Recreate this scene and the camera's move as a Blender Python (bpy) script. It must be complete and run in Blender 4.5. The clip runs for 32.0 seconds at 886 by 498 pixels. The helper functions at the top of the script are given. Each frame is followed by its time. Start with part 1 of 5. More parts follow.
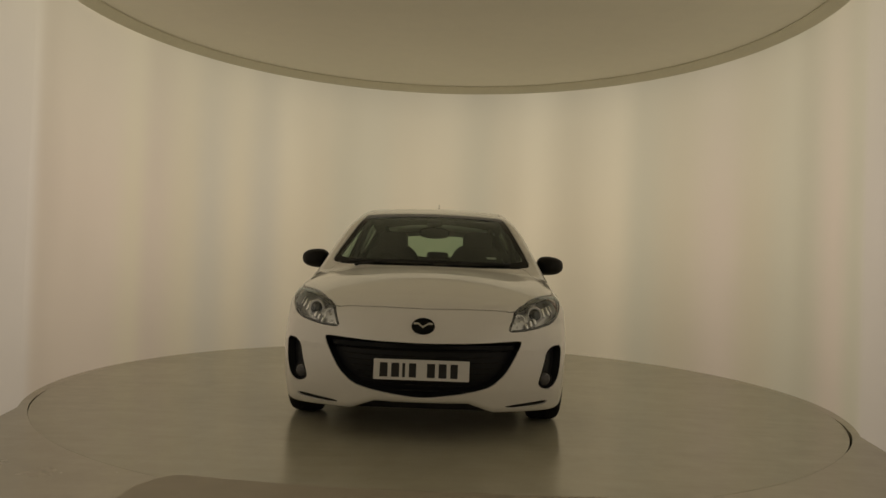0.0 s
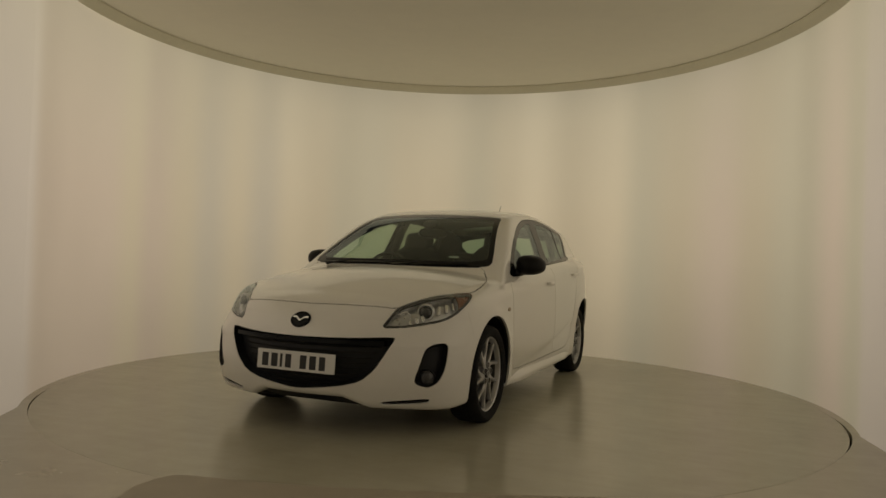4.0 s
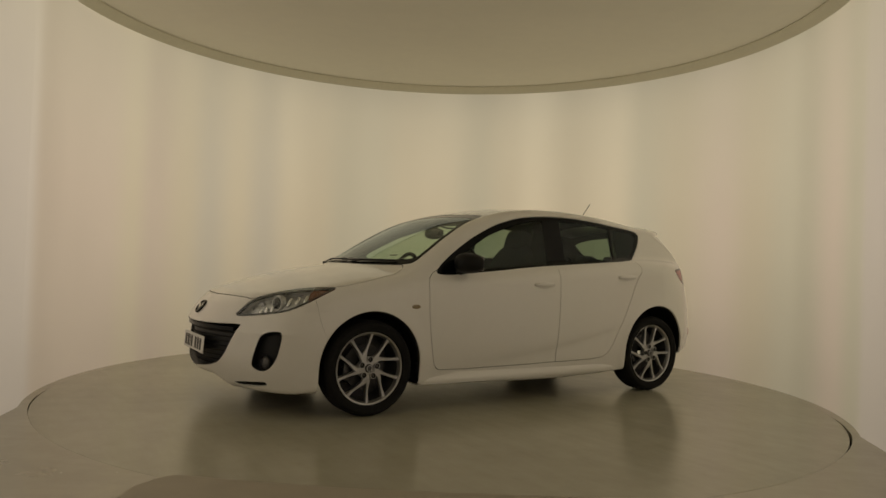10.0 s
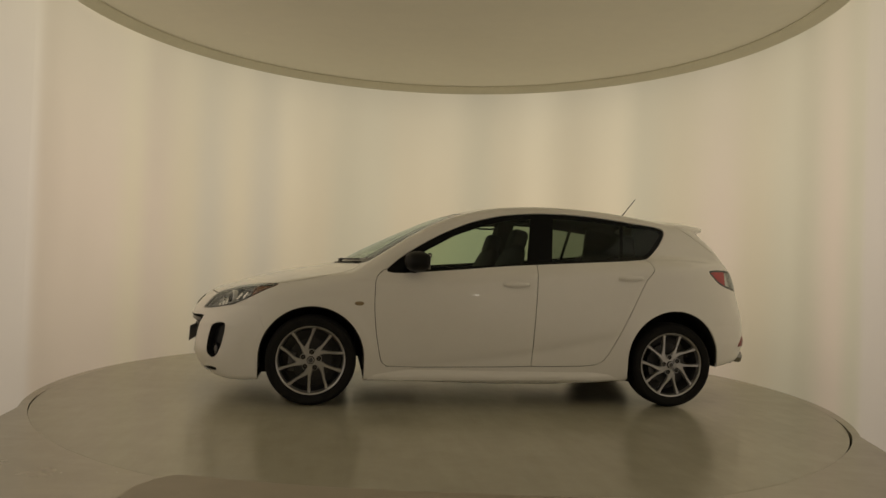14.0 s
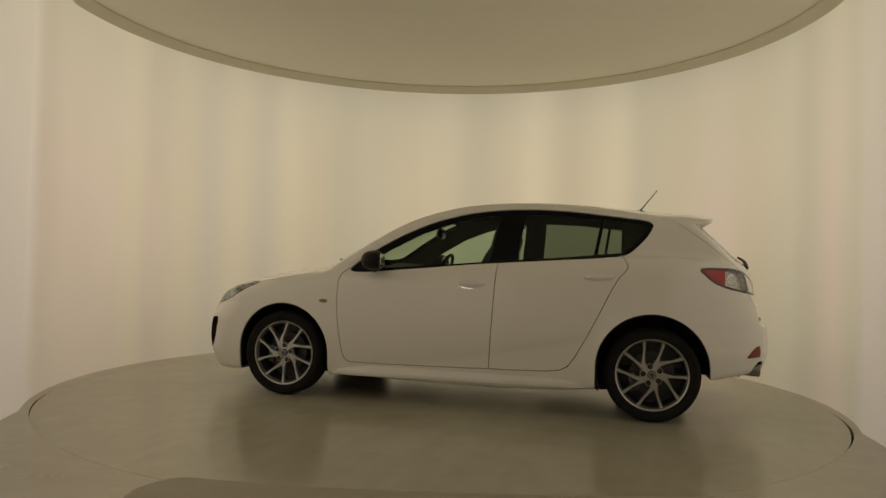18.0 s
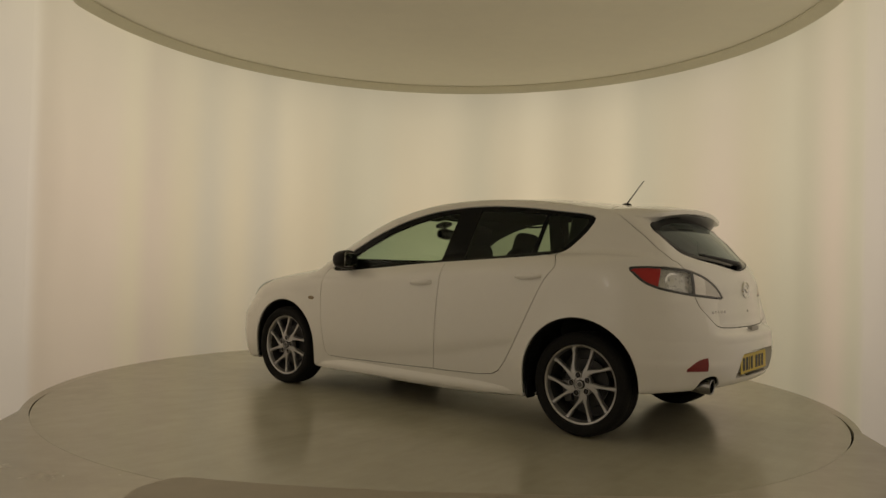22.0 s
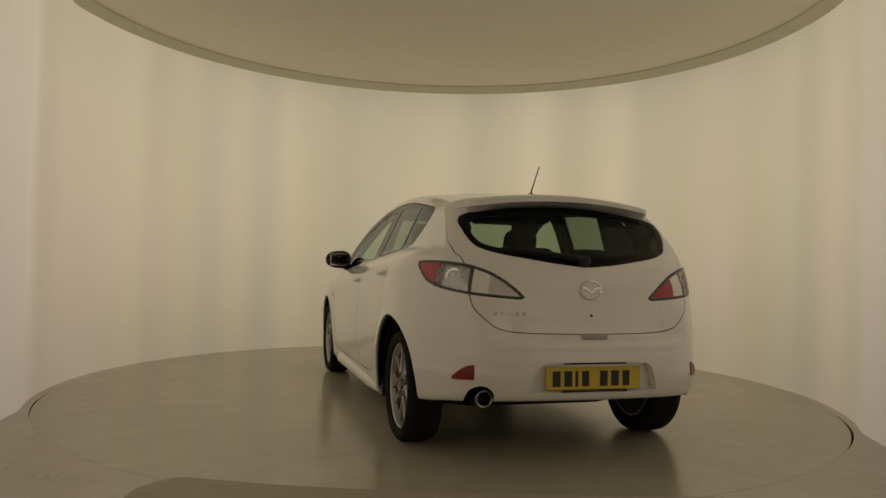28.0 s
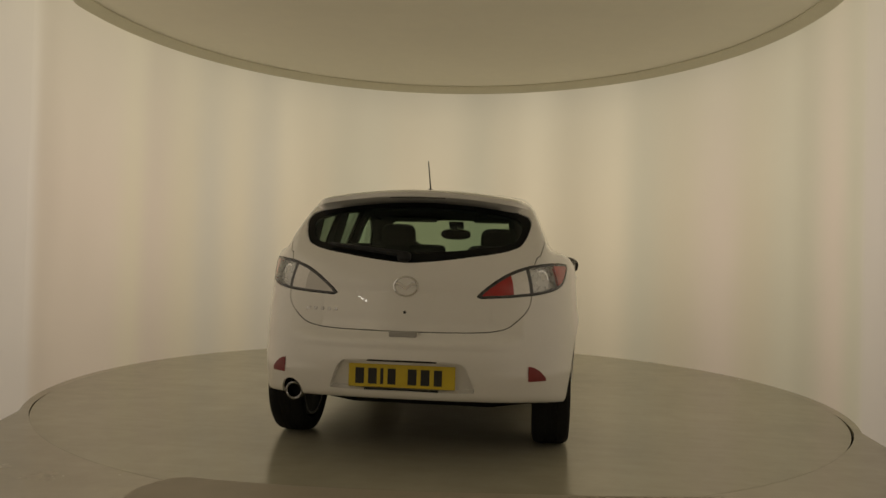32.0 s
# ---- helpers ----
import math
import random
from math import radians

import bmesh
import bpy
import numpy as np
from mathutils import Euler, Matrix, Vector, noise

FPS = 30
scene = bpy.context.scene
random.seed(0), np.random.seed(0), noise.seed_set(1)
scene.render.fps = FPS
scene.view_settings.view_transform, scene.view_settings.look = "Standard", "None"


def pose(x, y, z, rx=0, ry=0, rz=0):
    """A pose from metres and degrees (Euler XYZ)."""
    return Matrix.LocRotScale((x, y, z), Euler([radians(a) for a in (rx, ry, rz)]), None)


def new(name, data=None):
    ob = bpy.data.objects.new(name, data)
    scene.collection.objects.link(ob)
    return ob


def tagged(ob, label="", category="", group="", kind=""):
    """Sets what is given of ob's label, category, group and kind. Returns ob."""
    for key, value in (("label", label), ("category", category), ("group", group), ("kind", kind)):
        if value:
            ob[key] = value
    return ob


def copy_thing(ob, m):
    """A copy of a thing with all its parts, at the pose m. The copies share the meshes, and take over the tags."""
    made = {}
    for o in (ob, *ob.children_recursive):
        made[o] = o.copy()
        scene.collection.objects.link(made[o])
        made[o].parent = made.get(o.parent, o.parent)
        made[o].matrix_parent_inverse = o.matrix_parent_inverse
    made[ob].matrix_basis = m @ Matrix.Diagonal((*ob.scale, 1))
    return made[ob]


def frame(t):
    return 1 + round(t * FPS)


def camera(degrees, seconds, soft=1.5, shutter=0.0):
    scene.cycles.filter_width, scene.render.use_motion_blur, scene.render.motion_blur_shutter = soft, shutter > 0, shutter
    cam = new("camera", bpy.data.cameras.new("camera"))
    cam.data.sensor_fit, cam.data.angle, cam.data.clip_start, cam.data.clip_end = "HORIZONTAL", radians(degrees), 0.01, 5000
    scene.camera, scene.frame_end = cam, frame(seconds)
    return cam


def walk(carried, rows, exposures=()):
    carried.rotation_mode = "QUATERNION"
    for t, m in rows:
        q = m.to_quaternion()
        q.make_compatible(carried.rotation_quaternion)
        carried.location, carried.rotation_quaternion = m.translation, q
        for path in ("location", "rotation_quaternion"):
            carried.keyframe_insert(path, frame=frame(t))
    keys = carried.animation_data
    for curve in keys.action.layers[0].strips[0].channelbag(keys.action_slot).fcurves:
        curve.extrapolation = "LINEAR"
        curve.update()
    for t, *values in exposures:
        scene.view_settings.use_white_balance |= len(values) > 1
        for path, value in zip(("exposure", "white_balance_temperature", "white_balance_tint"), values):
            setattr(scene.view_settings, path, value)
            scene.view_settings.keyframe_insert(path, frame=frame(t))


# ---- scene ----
cam = camera(62.256, 32.0, soft=1.5)
EYE = (0.0, -5.897, 1.009)
TILT, TURN = 91.003, 0.117
LEAN_A, LEAN_B = -1.998, -1.51          # the tripod settles a little after 17 s


def stand(lean):
    return pose(*EYE, TILT, 0, TURN) @ pose(0, 0, 0, 0, 0, -lean)


walk(cam, [(0.0, stand(LEAN_A)), (8.5, stand(LEAN_A)), (16.95, stand(LEAN_A)),
           (17.2, stand(LEAN_A * 0.85 + LEAN_B * 0.15)), (17.5, stand((LEAN_A + LEAN_B) / 2)),
           (17.8, stand(LEAN_A * 0.15 + LEAN_B * 0.85)), (18.05, stand(LEAN_B)),
           (25.0, stand(LEAN_B)), (32.0, stand(LEAN_B))],
     [(0.0, 0.0), (4.0, 0.0), (8.0, 0.06), (13.0, 0.18), (19.0, 0.24), (24.0, 0.20), (28.0, 0.10), (32.0, 0.10)])

# ---- light ----
world = bpy.data.worlds.new("world")
scene.world = world
world.use_nodes = True
world.node_tree.nodes["Background"].inputs[0].default_value = (0.02, 0.02, 0.02, 1)
world.node_tree.nodes["Background"].inputs[1].default_value = 1.0
GLOW = 0.278          # light given off by the backlit fabric wall


# ---- materials ----
class Nodes:
    """A small builder for node materials."""

    def __init__(self, name):
        self.m = bpy.data.materials.new(name)
        self.m.use_nodes = True
        self.t = self.m.node_tree
        self.b = self.t.nodes["Principled BSDF"]
        self.co = self.t.nodes.new("ShaderNodeTexCoord")

    def add(self, kind, **inputs):
        n = self.t.nodes.new(kind)
        for k, v in inputs.items():
            k = k.replace("_", " ")
            if isinstance(v, bpy.types.NodeSocket):
                self.t.links.new(v, n.inputs[k])
            else:
                n.inputs[k].default_value = v
        return n

    def link(self, a, b):
        self.t.links.new(a, b)

    def noise(self, scale, detail=3, stretch=None, rough=0.5):
        vec = self.co.outputs["Object"]
        if stretch:
            mp = self.t.nodes.new("ShaderNodeMapping")
            mp.inputs["Scale"].default_value = stretch
            self.link(vec, mp.inputs["Vector"])
            vec = mp.outputs["Vector"]
        return self.add("ShaderNodeTexNoise", Vector=vec, Scale=scale, Detail=detail, Roughness=rough).outputs["Fac"]

    def ramp(self, fac, stops):
        n = self.t.nodes.new("ShaderNodeValToRGB")
        e = n.color_ramp.elements
        while len(e) < len(stops):
            e.new(0.5)
        for el, (p, c) in zip(e, stops):
            el.position, el.color = p, c
        self.link(fac, n.inputs["Fac"])
        return n.outputs["Color"]

    def span(self, fac, lo, hi, a=0.0, b=1.0):
        n = self.add("ShaderNodeMapRange", Value=fac)
        for k, v in zip(("From Min", "From Max", "To Min", "To Max"), (lo, hi, a, b)):
            n.inputs[k].default_value = v
        return n.outputs["Result"]

    def bump(self, fac, strength=0.2, distance=0.002):
        n = self.add("ShaderNodeBump", Height=fac, Strength=strength, Distance=distance)
        self.link(n.outputs["Normal"], self.b.inputs["Normal"])


def simple(name, colour, rough=0.5, metal=0.0, vary=0.12, scale=30.0, bump=0.0, coat=0.0, spec=0.5, coat_rough=0.04):
    """Paint, plastic, rubber or metal with fine variation at two scales."""
    n = Nodes(name)
    lo = tuple(c * (1 - vary) for c in colour[:3]) + (1,)
    hi = tuple(min(1, c * (1 + vary)) for c in colour[:3]) + (1,)
    big, fine = n.noise(scale * 0.12), n.noise(scale, 5)
    mix = n.add("ShaderNodeMath", Value=big)
    mix.operation = "ADD"
    n.link(fine, mix.inputs[1])
    half = n.span(mix.outputs[0], 0.6, 1.4)
    n.link(n.ramp(half, [(0, lo), (1, hi)]), n.b.inputs["Base Color"])
    n.link(n.span(fine, 0.3, 0.7, max(0.02, rough * 0.85), min(1, rough * 1.15)), n.b.inputs["Roughness"])
    n.b.inputs["Metallic"].default_value = metal
    n.b.inputs["Specular IOR Level"].default_value = spec
    n.b.inputs["Coat Weight"].default_value = coat
    n.b.inputs["Coat Roughness"].default_value = coat_rough
    if bump:
        n.bump(fine, bump)
    return n.m


def glass(name, tint, rough=0.0, gleam=0.036):
    """Thin pane: clear transmission with a tint, and a mirror-like gloss by Fresnel."""
    n = Nodes(name)
    n.t.nodes.remove(n.b)
    out = n.t.nodes["Material Output"]
    clear = n.add("ShaderNodeBsdfTransparent", Color=tint)
    gloss = n.add("ShaderNodeBsdfGlossy", Roughness=rough + 0.01, Color=(0.82, 0.90, 0.92, 1))
    lw = n.add("ShaderNodeLayerWeight", Blend=0.5)
    fr = n.add("ShaderNodeMath", Value=lw.outputs["Facing"])
    fr.operation = "POWER"
    fr.inputs[1].default_value = 5.0
    fr = n.add("ShaderNodeMapRange", Value=fr.outputs[0])
    fr.inputs["To Min"].default_value, fr.inputs["To Max"].default_value = gleam, 0.92
    mix = n.add("ShaderNodeMixShader")
    n.link(fr.outputs[0], mix.inputs[0])
    n.link(clear.outputs[0], mix.inputs[1])
    n.link(gloss.outputs[0], mix.inputs[2])
    n.link(mix.outputs[0], out.inputs["Surface"])
    return n.m


# light of upright tubes behind the fabric, painted as bands: degrees round from the far middle, brightness, tone
TUBES = [(-125, 1.0, "w"), (-112, 1.02, "w"), (-104, 0.94, "p"), (-92, 0.99, "p"), (-82, 1.0, "p"), (-75, 1.03, "c"), (-70, 0.97, "p"), (-61.7, 1.01, "c"), (-56, 0.98, "b"), (-49, 1.02, "c"), (-42.7, 0.97, "b"), (-36.7, 1.03, "c"), (-30, 0.99, "c"), (-24, 0.96, "g"),
         (-17, 0.99, "g"), (-9.5, 1.0, "c"), (-1.5, 1.02, "c"), (7.7, 0.96, "g"), (14.4, 1.0, "c"), (20.3, 1.07, "c"), (29, 0.98, "c"), (39.6, 1.05, "c"), (46.3, 0.97, "g"), (54.4, 0.97, "c"), (65.4, 1.0, "p"), (74, 0.98, "c"), (83, 0.99, "g"), (88, 0.95, "g"), (97.5, 1.0, "p"), (107, 0.97, "g"), (118, 1.0, "w"), (126, 0.97, "w")]
TONES = {"p": (1.27, 1.0, 0.75), "c": (1.21, 1.0, 0.67), "g": (1.13, 1.0, 0.70), "b": (1.15, 1.0, 0.75), "w": (1.18, 1.0, 0.81)}


def wall_fabric():
    """Translucent stretched fabric; its backlight from upright tubes, soft vertical bands of warm and cool, is painted
    into the emission.
    """
    n = Nodes("backlit_fabric")
    sep = n.add("ShaderNodeSeparateXYZ", Vector=n.co.outputs["Object"])
    ang = n.add("ShaderNodeMath")
    ang.operation = "ARCTAN2"
    n.link(sep.outputs["X"], ang.inputs[0])
    n.link(sep.outputs["Y"], ang.inputs[1])
    turn = n.span(ang.outputs[0], -math.pi, math.pi)
    tubes, tones = [], []
    for deg, power, tone in TUBES:
        pos = 0.5 + deg / 360
        k = 1 + 2.5 * (power - 1)
        tubes.append((pos, (k / 1.5, k / 1.5, k / 1.5, 1)))
        tones.append((pos, tuple(c / 1.5 for c in TONES[tone]) + (1,)))
    power = n.ramp(turn, tubes)
    hue = n.ramp(turn, tones)
    for q in (power, hue):
        q.node.color_ramp.interpolation = "EASE"
    # shading by height painted into the glow: dimmer towards floor and rim
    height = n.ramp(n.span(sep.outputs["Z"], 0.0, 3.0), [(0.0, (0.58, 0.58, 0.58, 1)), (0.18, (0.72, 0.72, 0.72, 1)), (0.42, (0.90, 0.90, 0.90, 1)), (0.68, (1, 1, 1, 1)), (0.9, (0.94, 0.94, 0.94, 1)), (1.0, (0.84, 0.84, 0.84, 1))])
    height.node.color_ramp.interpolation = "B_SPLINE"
    cool = n.add("ShaderNodeMix", Factor=n.span(sep.outputs["Z"], 1.5, 2.9, 0.0, 0.75))
    cool.data_type = "RGBA"
    n.link(hue, cool.inputs[6])
    cool.inputs[7].default_value = tuple(c / 1.5 for c in (1.13, 1.0, 0.71)) + (1,)
    blot = n.span(n.noise(1.6, 3, (1, 1, 0.5)), 0.3, 0.7, 0.97, 1.03)
    k = n.add("ShaderNodeMath", Value=blot)
    k.operation = "MULTIPLY"
    n.link(power, k.inputs[1])
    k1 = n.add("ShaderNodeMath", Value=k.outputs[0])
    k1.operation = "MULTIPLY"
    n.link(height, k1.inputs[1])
    k2 = n.add("ShaderNodeMath", Value=k1.outputs[0])
    k2.operation = "MULTIPLY"
    k2.inputs[1].default_value = GLOW * 2.25
    n.link(cool.outputs[2], n.b.inputs["Emission Color"])
    n.link(k2.outputs[0], n.b.inputs["Emission Strength"])
    n.b.inputs["Base Color"].default_value = (0.55, 0.52, 0.46, 1)
    n.b.inputs["Roughness"].default_value = 0.9
    return n.m


def floor_paint(name, colour, rough):
    """Worn floor paint: broad stains, drag marks, fine grit, and gloss that is rubbed dull in patches."""
    n = Nodes(name)
    stain, cloud, fine = n.noise(0.9, 4), n.noise(5.5, 5, rough=0.65), n.noise(45, 4)
    drag = n.noise(3.0, 4, (0.6, 4.0, 1.0), 0.6)
    tone = n.add("ShaderNodeMath", Value=n.span(stain, 0.3, 0.7, 0.0, 0.5))
    tone.operation = "ADD"
    n.link(n.span(cloud, 0.32, 0.68, 0.0, 0.35), tone.inputs[1])
    both_ = n.add("ShaderNodeMath", Value=tone.outputs[0])
    both_.operation = "ADD"
    n.link(n.span(drag, 0.35, 0.72, 0.0, 0.25), both_.inputs[1])
    lo = tuple(c * 0.88 for c in colour[:3]) + (1,)
    hi = tuple(c * 1.09 for c in colour[:3]) + (1,)
    n.link(n.ramp(both_.outputs[0], [(0.1, lo), (0.95, hi)]), n.b.inputs["Base Color"])
    scuff = n.noise(2.6, 5, rough=0.6)
    n.link(n.span(scuff, 0.3, 0.72, rough * 0.85, rough * 1.3), n.b.inputs["Roughness"])
    n.bump(fine, 0.015, 0.001)
    return n.m


M_FABRIC = wall_fabric()
M_TABLE = floor_paint("turntable_paint", (0.455, 0.435, 0.335), 0.20)
M_FLOOR = floor_paint("floor_paint", (0.475, 0.443, 0.352), 0.22)
M_CEIL = simple("ceiling_panel", (0.80, 0.78, 0.68), 0.8, vary=0.03, scale=8)
M_RIM = simple("rim_trim", (0.74, 0.72, 0.59), 0.6, vary=0.04)
M_DARKGAP = simple("dark_gap", (0.02, 0.018, 0.015), 0.8)
M_MAT = simple("floor_mat", (0.40, 0.36, 0.285), 0.55, vary=0.08, scale=60, bump=0.15)
# pale so that the added back wall and hall ceiling brighten the car
M_STUDIO = simple("bounce_plaster", (0.74, 0.71, 0.63), 0.85, vary=0.06, scale=6)
M_PAINT = simple("white_paint", (0.81, 0.80, 0.765), 0.32, vary=0.012, scale=120, coat=1.0, coat_rough=0.022)
M_BLACK = simple("black_plastic", (0.010, 0.011, 0.013), 0.45, bump=0.1, scale=200, spec=0.3)
M_GLOSSBLACK = simple("gloss_black", (0.004, 0.005, 0.006), 0.15, spec=0.14)
M_LINER = simple("liner_black", (0.008, 0.008, 0.008), 0.9)
M_RUBBER = simple("tyre_rubber", (0.010, 0.010, 0.010), 0.85, vary=0.25, bump=0.3, scale=90, spec=0.25)
M_ALLOY = simple("alloy", (0.47, 0.47, 0.475), 0.34, metal=0.80, vary=0.05, scale=200)
M_CHROME = simple("chrome", (0.75, 0.75, 0.75), 0.08, metal=1.0, vary=0.02)
M_GLASS = glass("window_glass", (0.66, 0.76, 0.65, 1))
M_DARKGLASS = glass("rear_glass", (0.46, 0.56, 0.47, 1))
M_SCREEN = glass("windscreen_glass", (0.66, 0.76, 0.65, 1), gleam=0.075)
M_PRIVACY = glass("privacy_glass", (0.38, 0.44, 0.37, 1))
M_LENS = glass("lamp_lens", (0.92, 0.93, 0.92, 1))


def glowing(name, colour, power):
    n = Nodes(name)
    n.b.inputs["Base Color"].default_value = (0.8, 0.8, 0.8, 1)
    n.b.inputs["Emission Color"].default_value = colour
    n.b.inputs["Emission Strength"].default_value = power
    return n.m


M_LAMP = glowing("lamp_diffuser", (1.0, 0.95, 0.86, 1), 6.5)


# ---- mesh helpers ----
def mesh_of(name, verts, faces, material, normals=None, smooth=True):
    me = bpy.data.meshes.new(name)
    me.from_pydata([tuple(map(float, v)) for v in verts], [], [tuple(map(int, f)) for f in faces])
    me.materials.append(material)
    me.update()
    if smooth:
        me.shade_smooth()
    if normals is not None:
        me.normals_split_custom_set_from_vertices([tuple(map(float, q)) for q in normals])
    return me


def part(name, data, material, parent, label="", at=None):
    """Links a bmesh or mesh as one object under a thing or a part."""
    if isinstance(data, bmesh.types.BMesh):
        me = bpy.data.meshes.new(name)
        data.to_mesh(me)
        data.free()
        me.materials.append(material)
    else:
        me = data
    ob = new(name, me)
    if parent:
        ob.parent = parent
    if at is not None:
        ob.matrix_basis = at
    if label:
        tagged(ob, label)
    return ob


def smooth_by_angle(bm, degrees=35):
    for f in bm.faces:
        f.smooth = True
    lim = radians(degrees)
    for e in bm.edges:
        if len(e.link_faces) == 2 and e.calc_face_angle(0) > lim:
            e.smooth = False
    return bm


def box(sx, sy, sz, bevel=0.0, seg=2, at=None):
    bm = bmesh.new()
    bmesh.ops.create_cube(bm, size=1)
    bmesh.ops.scale(bm, vec=(sx, sy, sz), verts=bm.verts)
    if bevel:
        bmesh.ops.bevel(bm, geom=bm.edges[:], offset=bevel, segments=seg, affect="EDGES", profile=0.5)
    if at is not None:
        bmesh.ops.transform(bm, matrix=at, verts=bm.verts)
    return smooth_by_angle(bm, 40)


def lathe(profile, steps=64, close=False, start=0.0, sweep=360.0):
    """Turns (radius, height) points round z."""
    bm = bmesh.new()
    full = sweep >= 359.9
    n = steps if full else steps + 1
    rings = []
    for i in range(n):
        a = radians(start + sweep * i / steps)
        rings.append([bm.verts.new((r * math.cos(a), r * math.sin(a), z)) for r, z in profile])
    m = len(profile)
    for i in range(steps):
        p, q = rings[i], rings[(i + 1) % n]
        for j in range(m if close else m - 1):
            bm.faces.new((p[j], q[j], q[(j + 1) % m], p[(j + 1) % m]))
    bmesh.ops.remove_doubles(bm, verts=bm.verts, dist=1e-6)
    bmesh.ops.recalc_face_normals(bm, faces=bm.faces)
    return smooth_by_angle(bm, 30)


# ---- the studio: round backlit wall, ceiling disc, turntable ----
R_WALL, H_WALL, R_TABLE = 2.94, 3.1, 2.875
WING_Y = -1.25        # the round ends here; straight glowing wings, added, run on towards the camera
WING_X = math.sqrt(R_WALL ** 2 - WING_Y ** 2)
BACK_Y = -7.6


def plan_strip(points, z0, z1, thick):
    """An upright sheet along plan points, with its thickness to the outside."""
    bm = bmesh.new()
    rows = []
    n = len(points)
    for i, (x, y) in enumerate(points):
        xa, ya = points[max(i - 1, 0)]
        xb, yb = points[min(i + 1, n - 1)]
        d = math.hypot(xb - xa, yb - ya)
        nx, ny = (yb - ya) / d, -(xb - xa) / d
        rows.append([bm.verts.new(c) for c in ((x, y, z0), (x, y, z1), (x + nx * thick, y + ny * thick, z1), (x + nx * thick, y + ny * thick, z0))])
    for p, q in zip(rows, rows[1:]):
        for j in range(4):
            bm.faces.new((p[j], p[(j + 1) % 4], q[(j + 1) % 4], q[j]))
    bm.faces.new(rows[0])
    bm.faces.new(rows[-1][::-1])
    bmesh.ops.recalc_face_normals(bm, faces=bm.faces)
    return smooth_by_angle(bm, 30)


def build_studio():
    a0 = math.atan2(WING_Y, WING_X)
    arc = [(R_WALL * math.cos(a), R_WALL * math.sin(a)) for a in np.linspace(a0, math.pi - a0, 130)]
    # wings out of view are invented, their glow lights the car's near side
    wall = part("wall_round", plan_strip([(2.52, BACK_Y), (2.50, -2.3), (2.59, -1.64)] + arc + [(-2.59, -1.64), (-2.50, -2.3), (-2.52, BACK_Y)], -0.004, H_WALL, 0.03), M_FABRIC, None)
    tagged(wall, "round backlit cream fabric wall with soft vertical bands", "wall", kind="structure")
    table = tagged(new("turntable"), "large round turntable with glossy grey-beige painted floor", "turntable")
    part("deck", lathe([(0, -0.03), (R_TABLE - 0.016, -0.03), (R_TABLE - 0.016, 0.0), (0, 0.0)], 160), M_TABLE, table)
    part("edge_band", lathe([(R_TABLE - 0.0165, -0.05), (R_TABLE, -0.05), (R_TABLE, -0.002), (R_TABLE - 0.002, 0.0), (R_TABLE - 0.0165, 0.0)], 160, True), M_TABLE, table)
    pit = part("turntable_gap", lathe([(R_TABLE - 0.03, -0.06), (R_TABLE + 0.03, -0.06), (R_TABLE + 0.03, -0.05), (R_TABLE - 0.03, -0.05)], 160, True), M_DARKGAP, None)
    tagged(pit, "dark gap round the turntable", "floor gap", kind="structure")
    bm = bmesh.new()
    rings = []
    for k in range(720):
        a = math.radians(k / 2)
        deg = k / 2
        slot = max(0, 1 - abs(((deg - 201) / 8.5))) ** 0.7 * 0.010 + max(0, 1 - abs((deg - 335) / 11.5)) ** 0.7 * 0.017
        r = R_TABLE + 0.0004 + slot
        c, d = math.cos(a), math.sin(a)
        rings.append([bm.verts.new((r * c, r * d, -0.05)), bm.verts.new((r * c, r * d, -0.001)), bm.verts.new((3.2 * c, 3.2 * d, -0.001)), bm.verts.new((9.5 * c, 9.5 * d, -0.001))])
    for k in range(720):
        p, q = rings[k], rings[(k + 1) % 720]
        for j in range(3):
            bm.faces.new((p[j], p[j + 1], q[j + 1], q[j]))
    bmesh.ops.recalc_face_normals(bm, faces=bm.faces)
    bm.normal_update()
    fl = part("floor", bm, M_FLOOR, None)
    tagged(fl, "smooth grey-beige painted studio floor", "floor", kind="structure")
    off = pose(-0.056, -0.333, 0)
    ceil = part("ceiling", lathe([(0, 3.026), (2.95, 3.026), (2.95, 3.14), (0, 3.14)], 120), M_CEIL, None, at=off)
    tagged(ceil, "flat pale beige round ceiling panel", "ceiling", kind="structure")
    rim = part("trim", lathe([(2.886, 2.951), (2.880, 2.951), (2.816, 3.002), (2.808, 3.012), (2.808, 3.024), (2.895, 3.024), (2.895, 2.975), (2.889, 2.955)], 160, True), M_RIM, None, at=off)
    tagged(rim, "olive-beige rim band round the ceiling panel", "trim", kind="structure")
    # plain unseen walls and ceiling, added to close the hall behind the camera and bounce light
    shell = part("wall_back", box(2 * WING_X + 0.2, 0.12, 3.4, at=pose(0, BACK_Y - 0.06, 1.696)), M_STUDIO, None)
    tagged(shell, "unseen plain pale plaster wall added behind the camera", "wall", kind="structure")
    top = part("ceiling_hall", box(5.6, 6.4, 0.1, at=pose(0, -4.65, 3.24)), M_STUDIO, None)
    tagged(top, "unseen plain pale ceiling added over the hall", "ceiling", kind="structure")

    bm = bmesh.new()
    rows = []
    for x in np.linspace(-1.30, 1.60, 60):
        end = max(0, (-1.15 - x) / 0.15)
        y = -2.668 + (0.092 if x < 0 else 0.020) * x * x - 0.22 * end ** 2
        rows.append([bm.verts.new(c) for c in ((x, y, 0.0012), (x, y - 0.010, 0.0025), (x, -3.2, 0.0025), (x, -3.2, 0.0))])
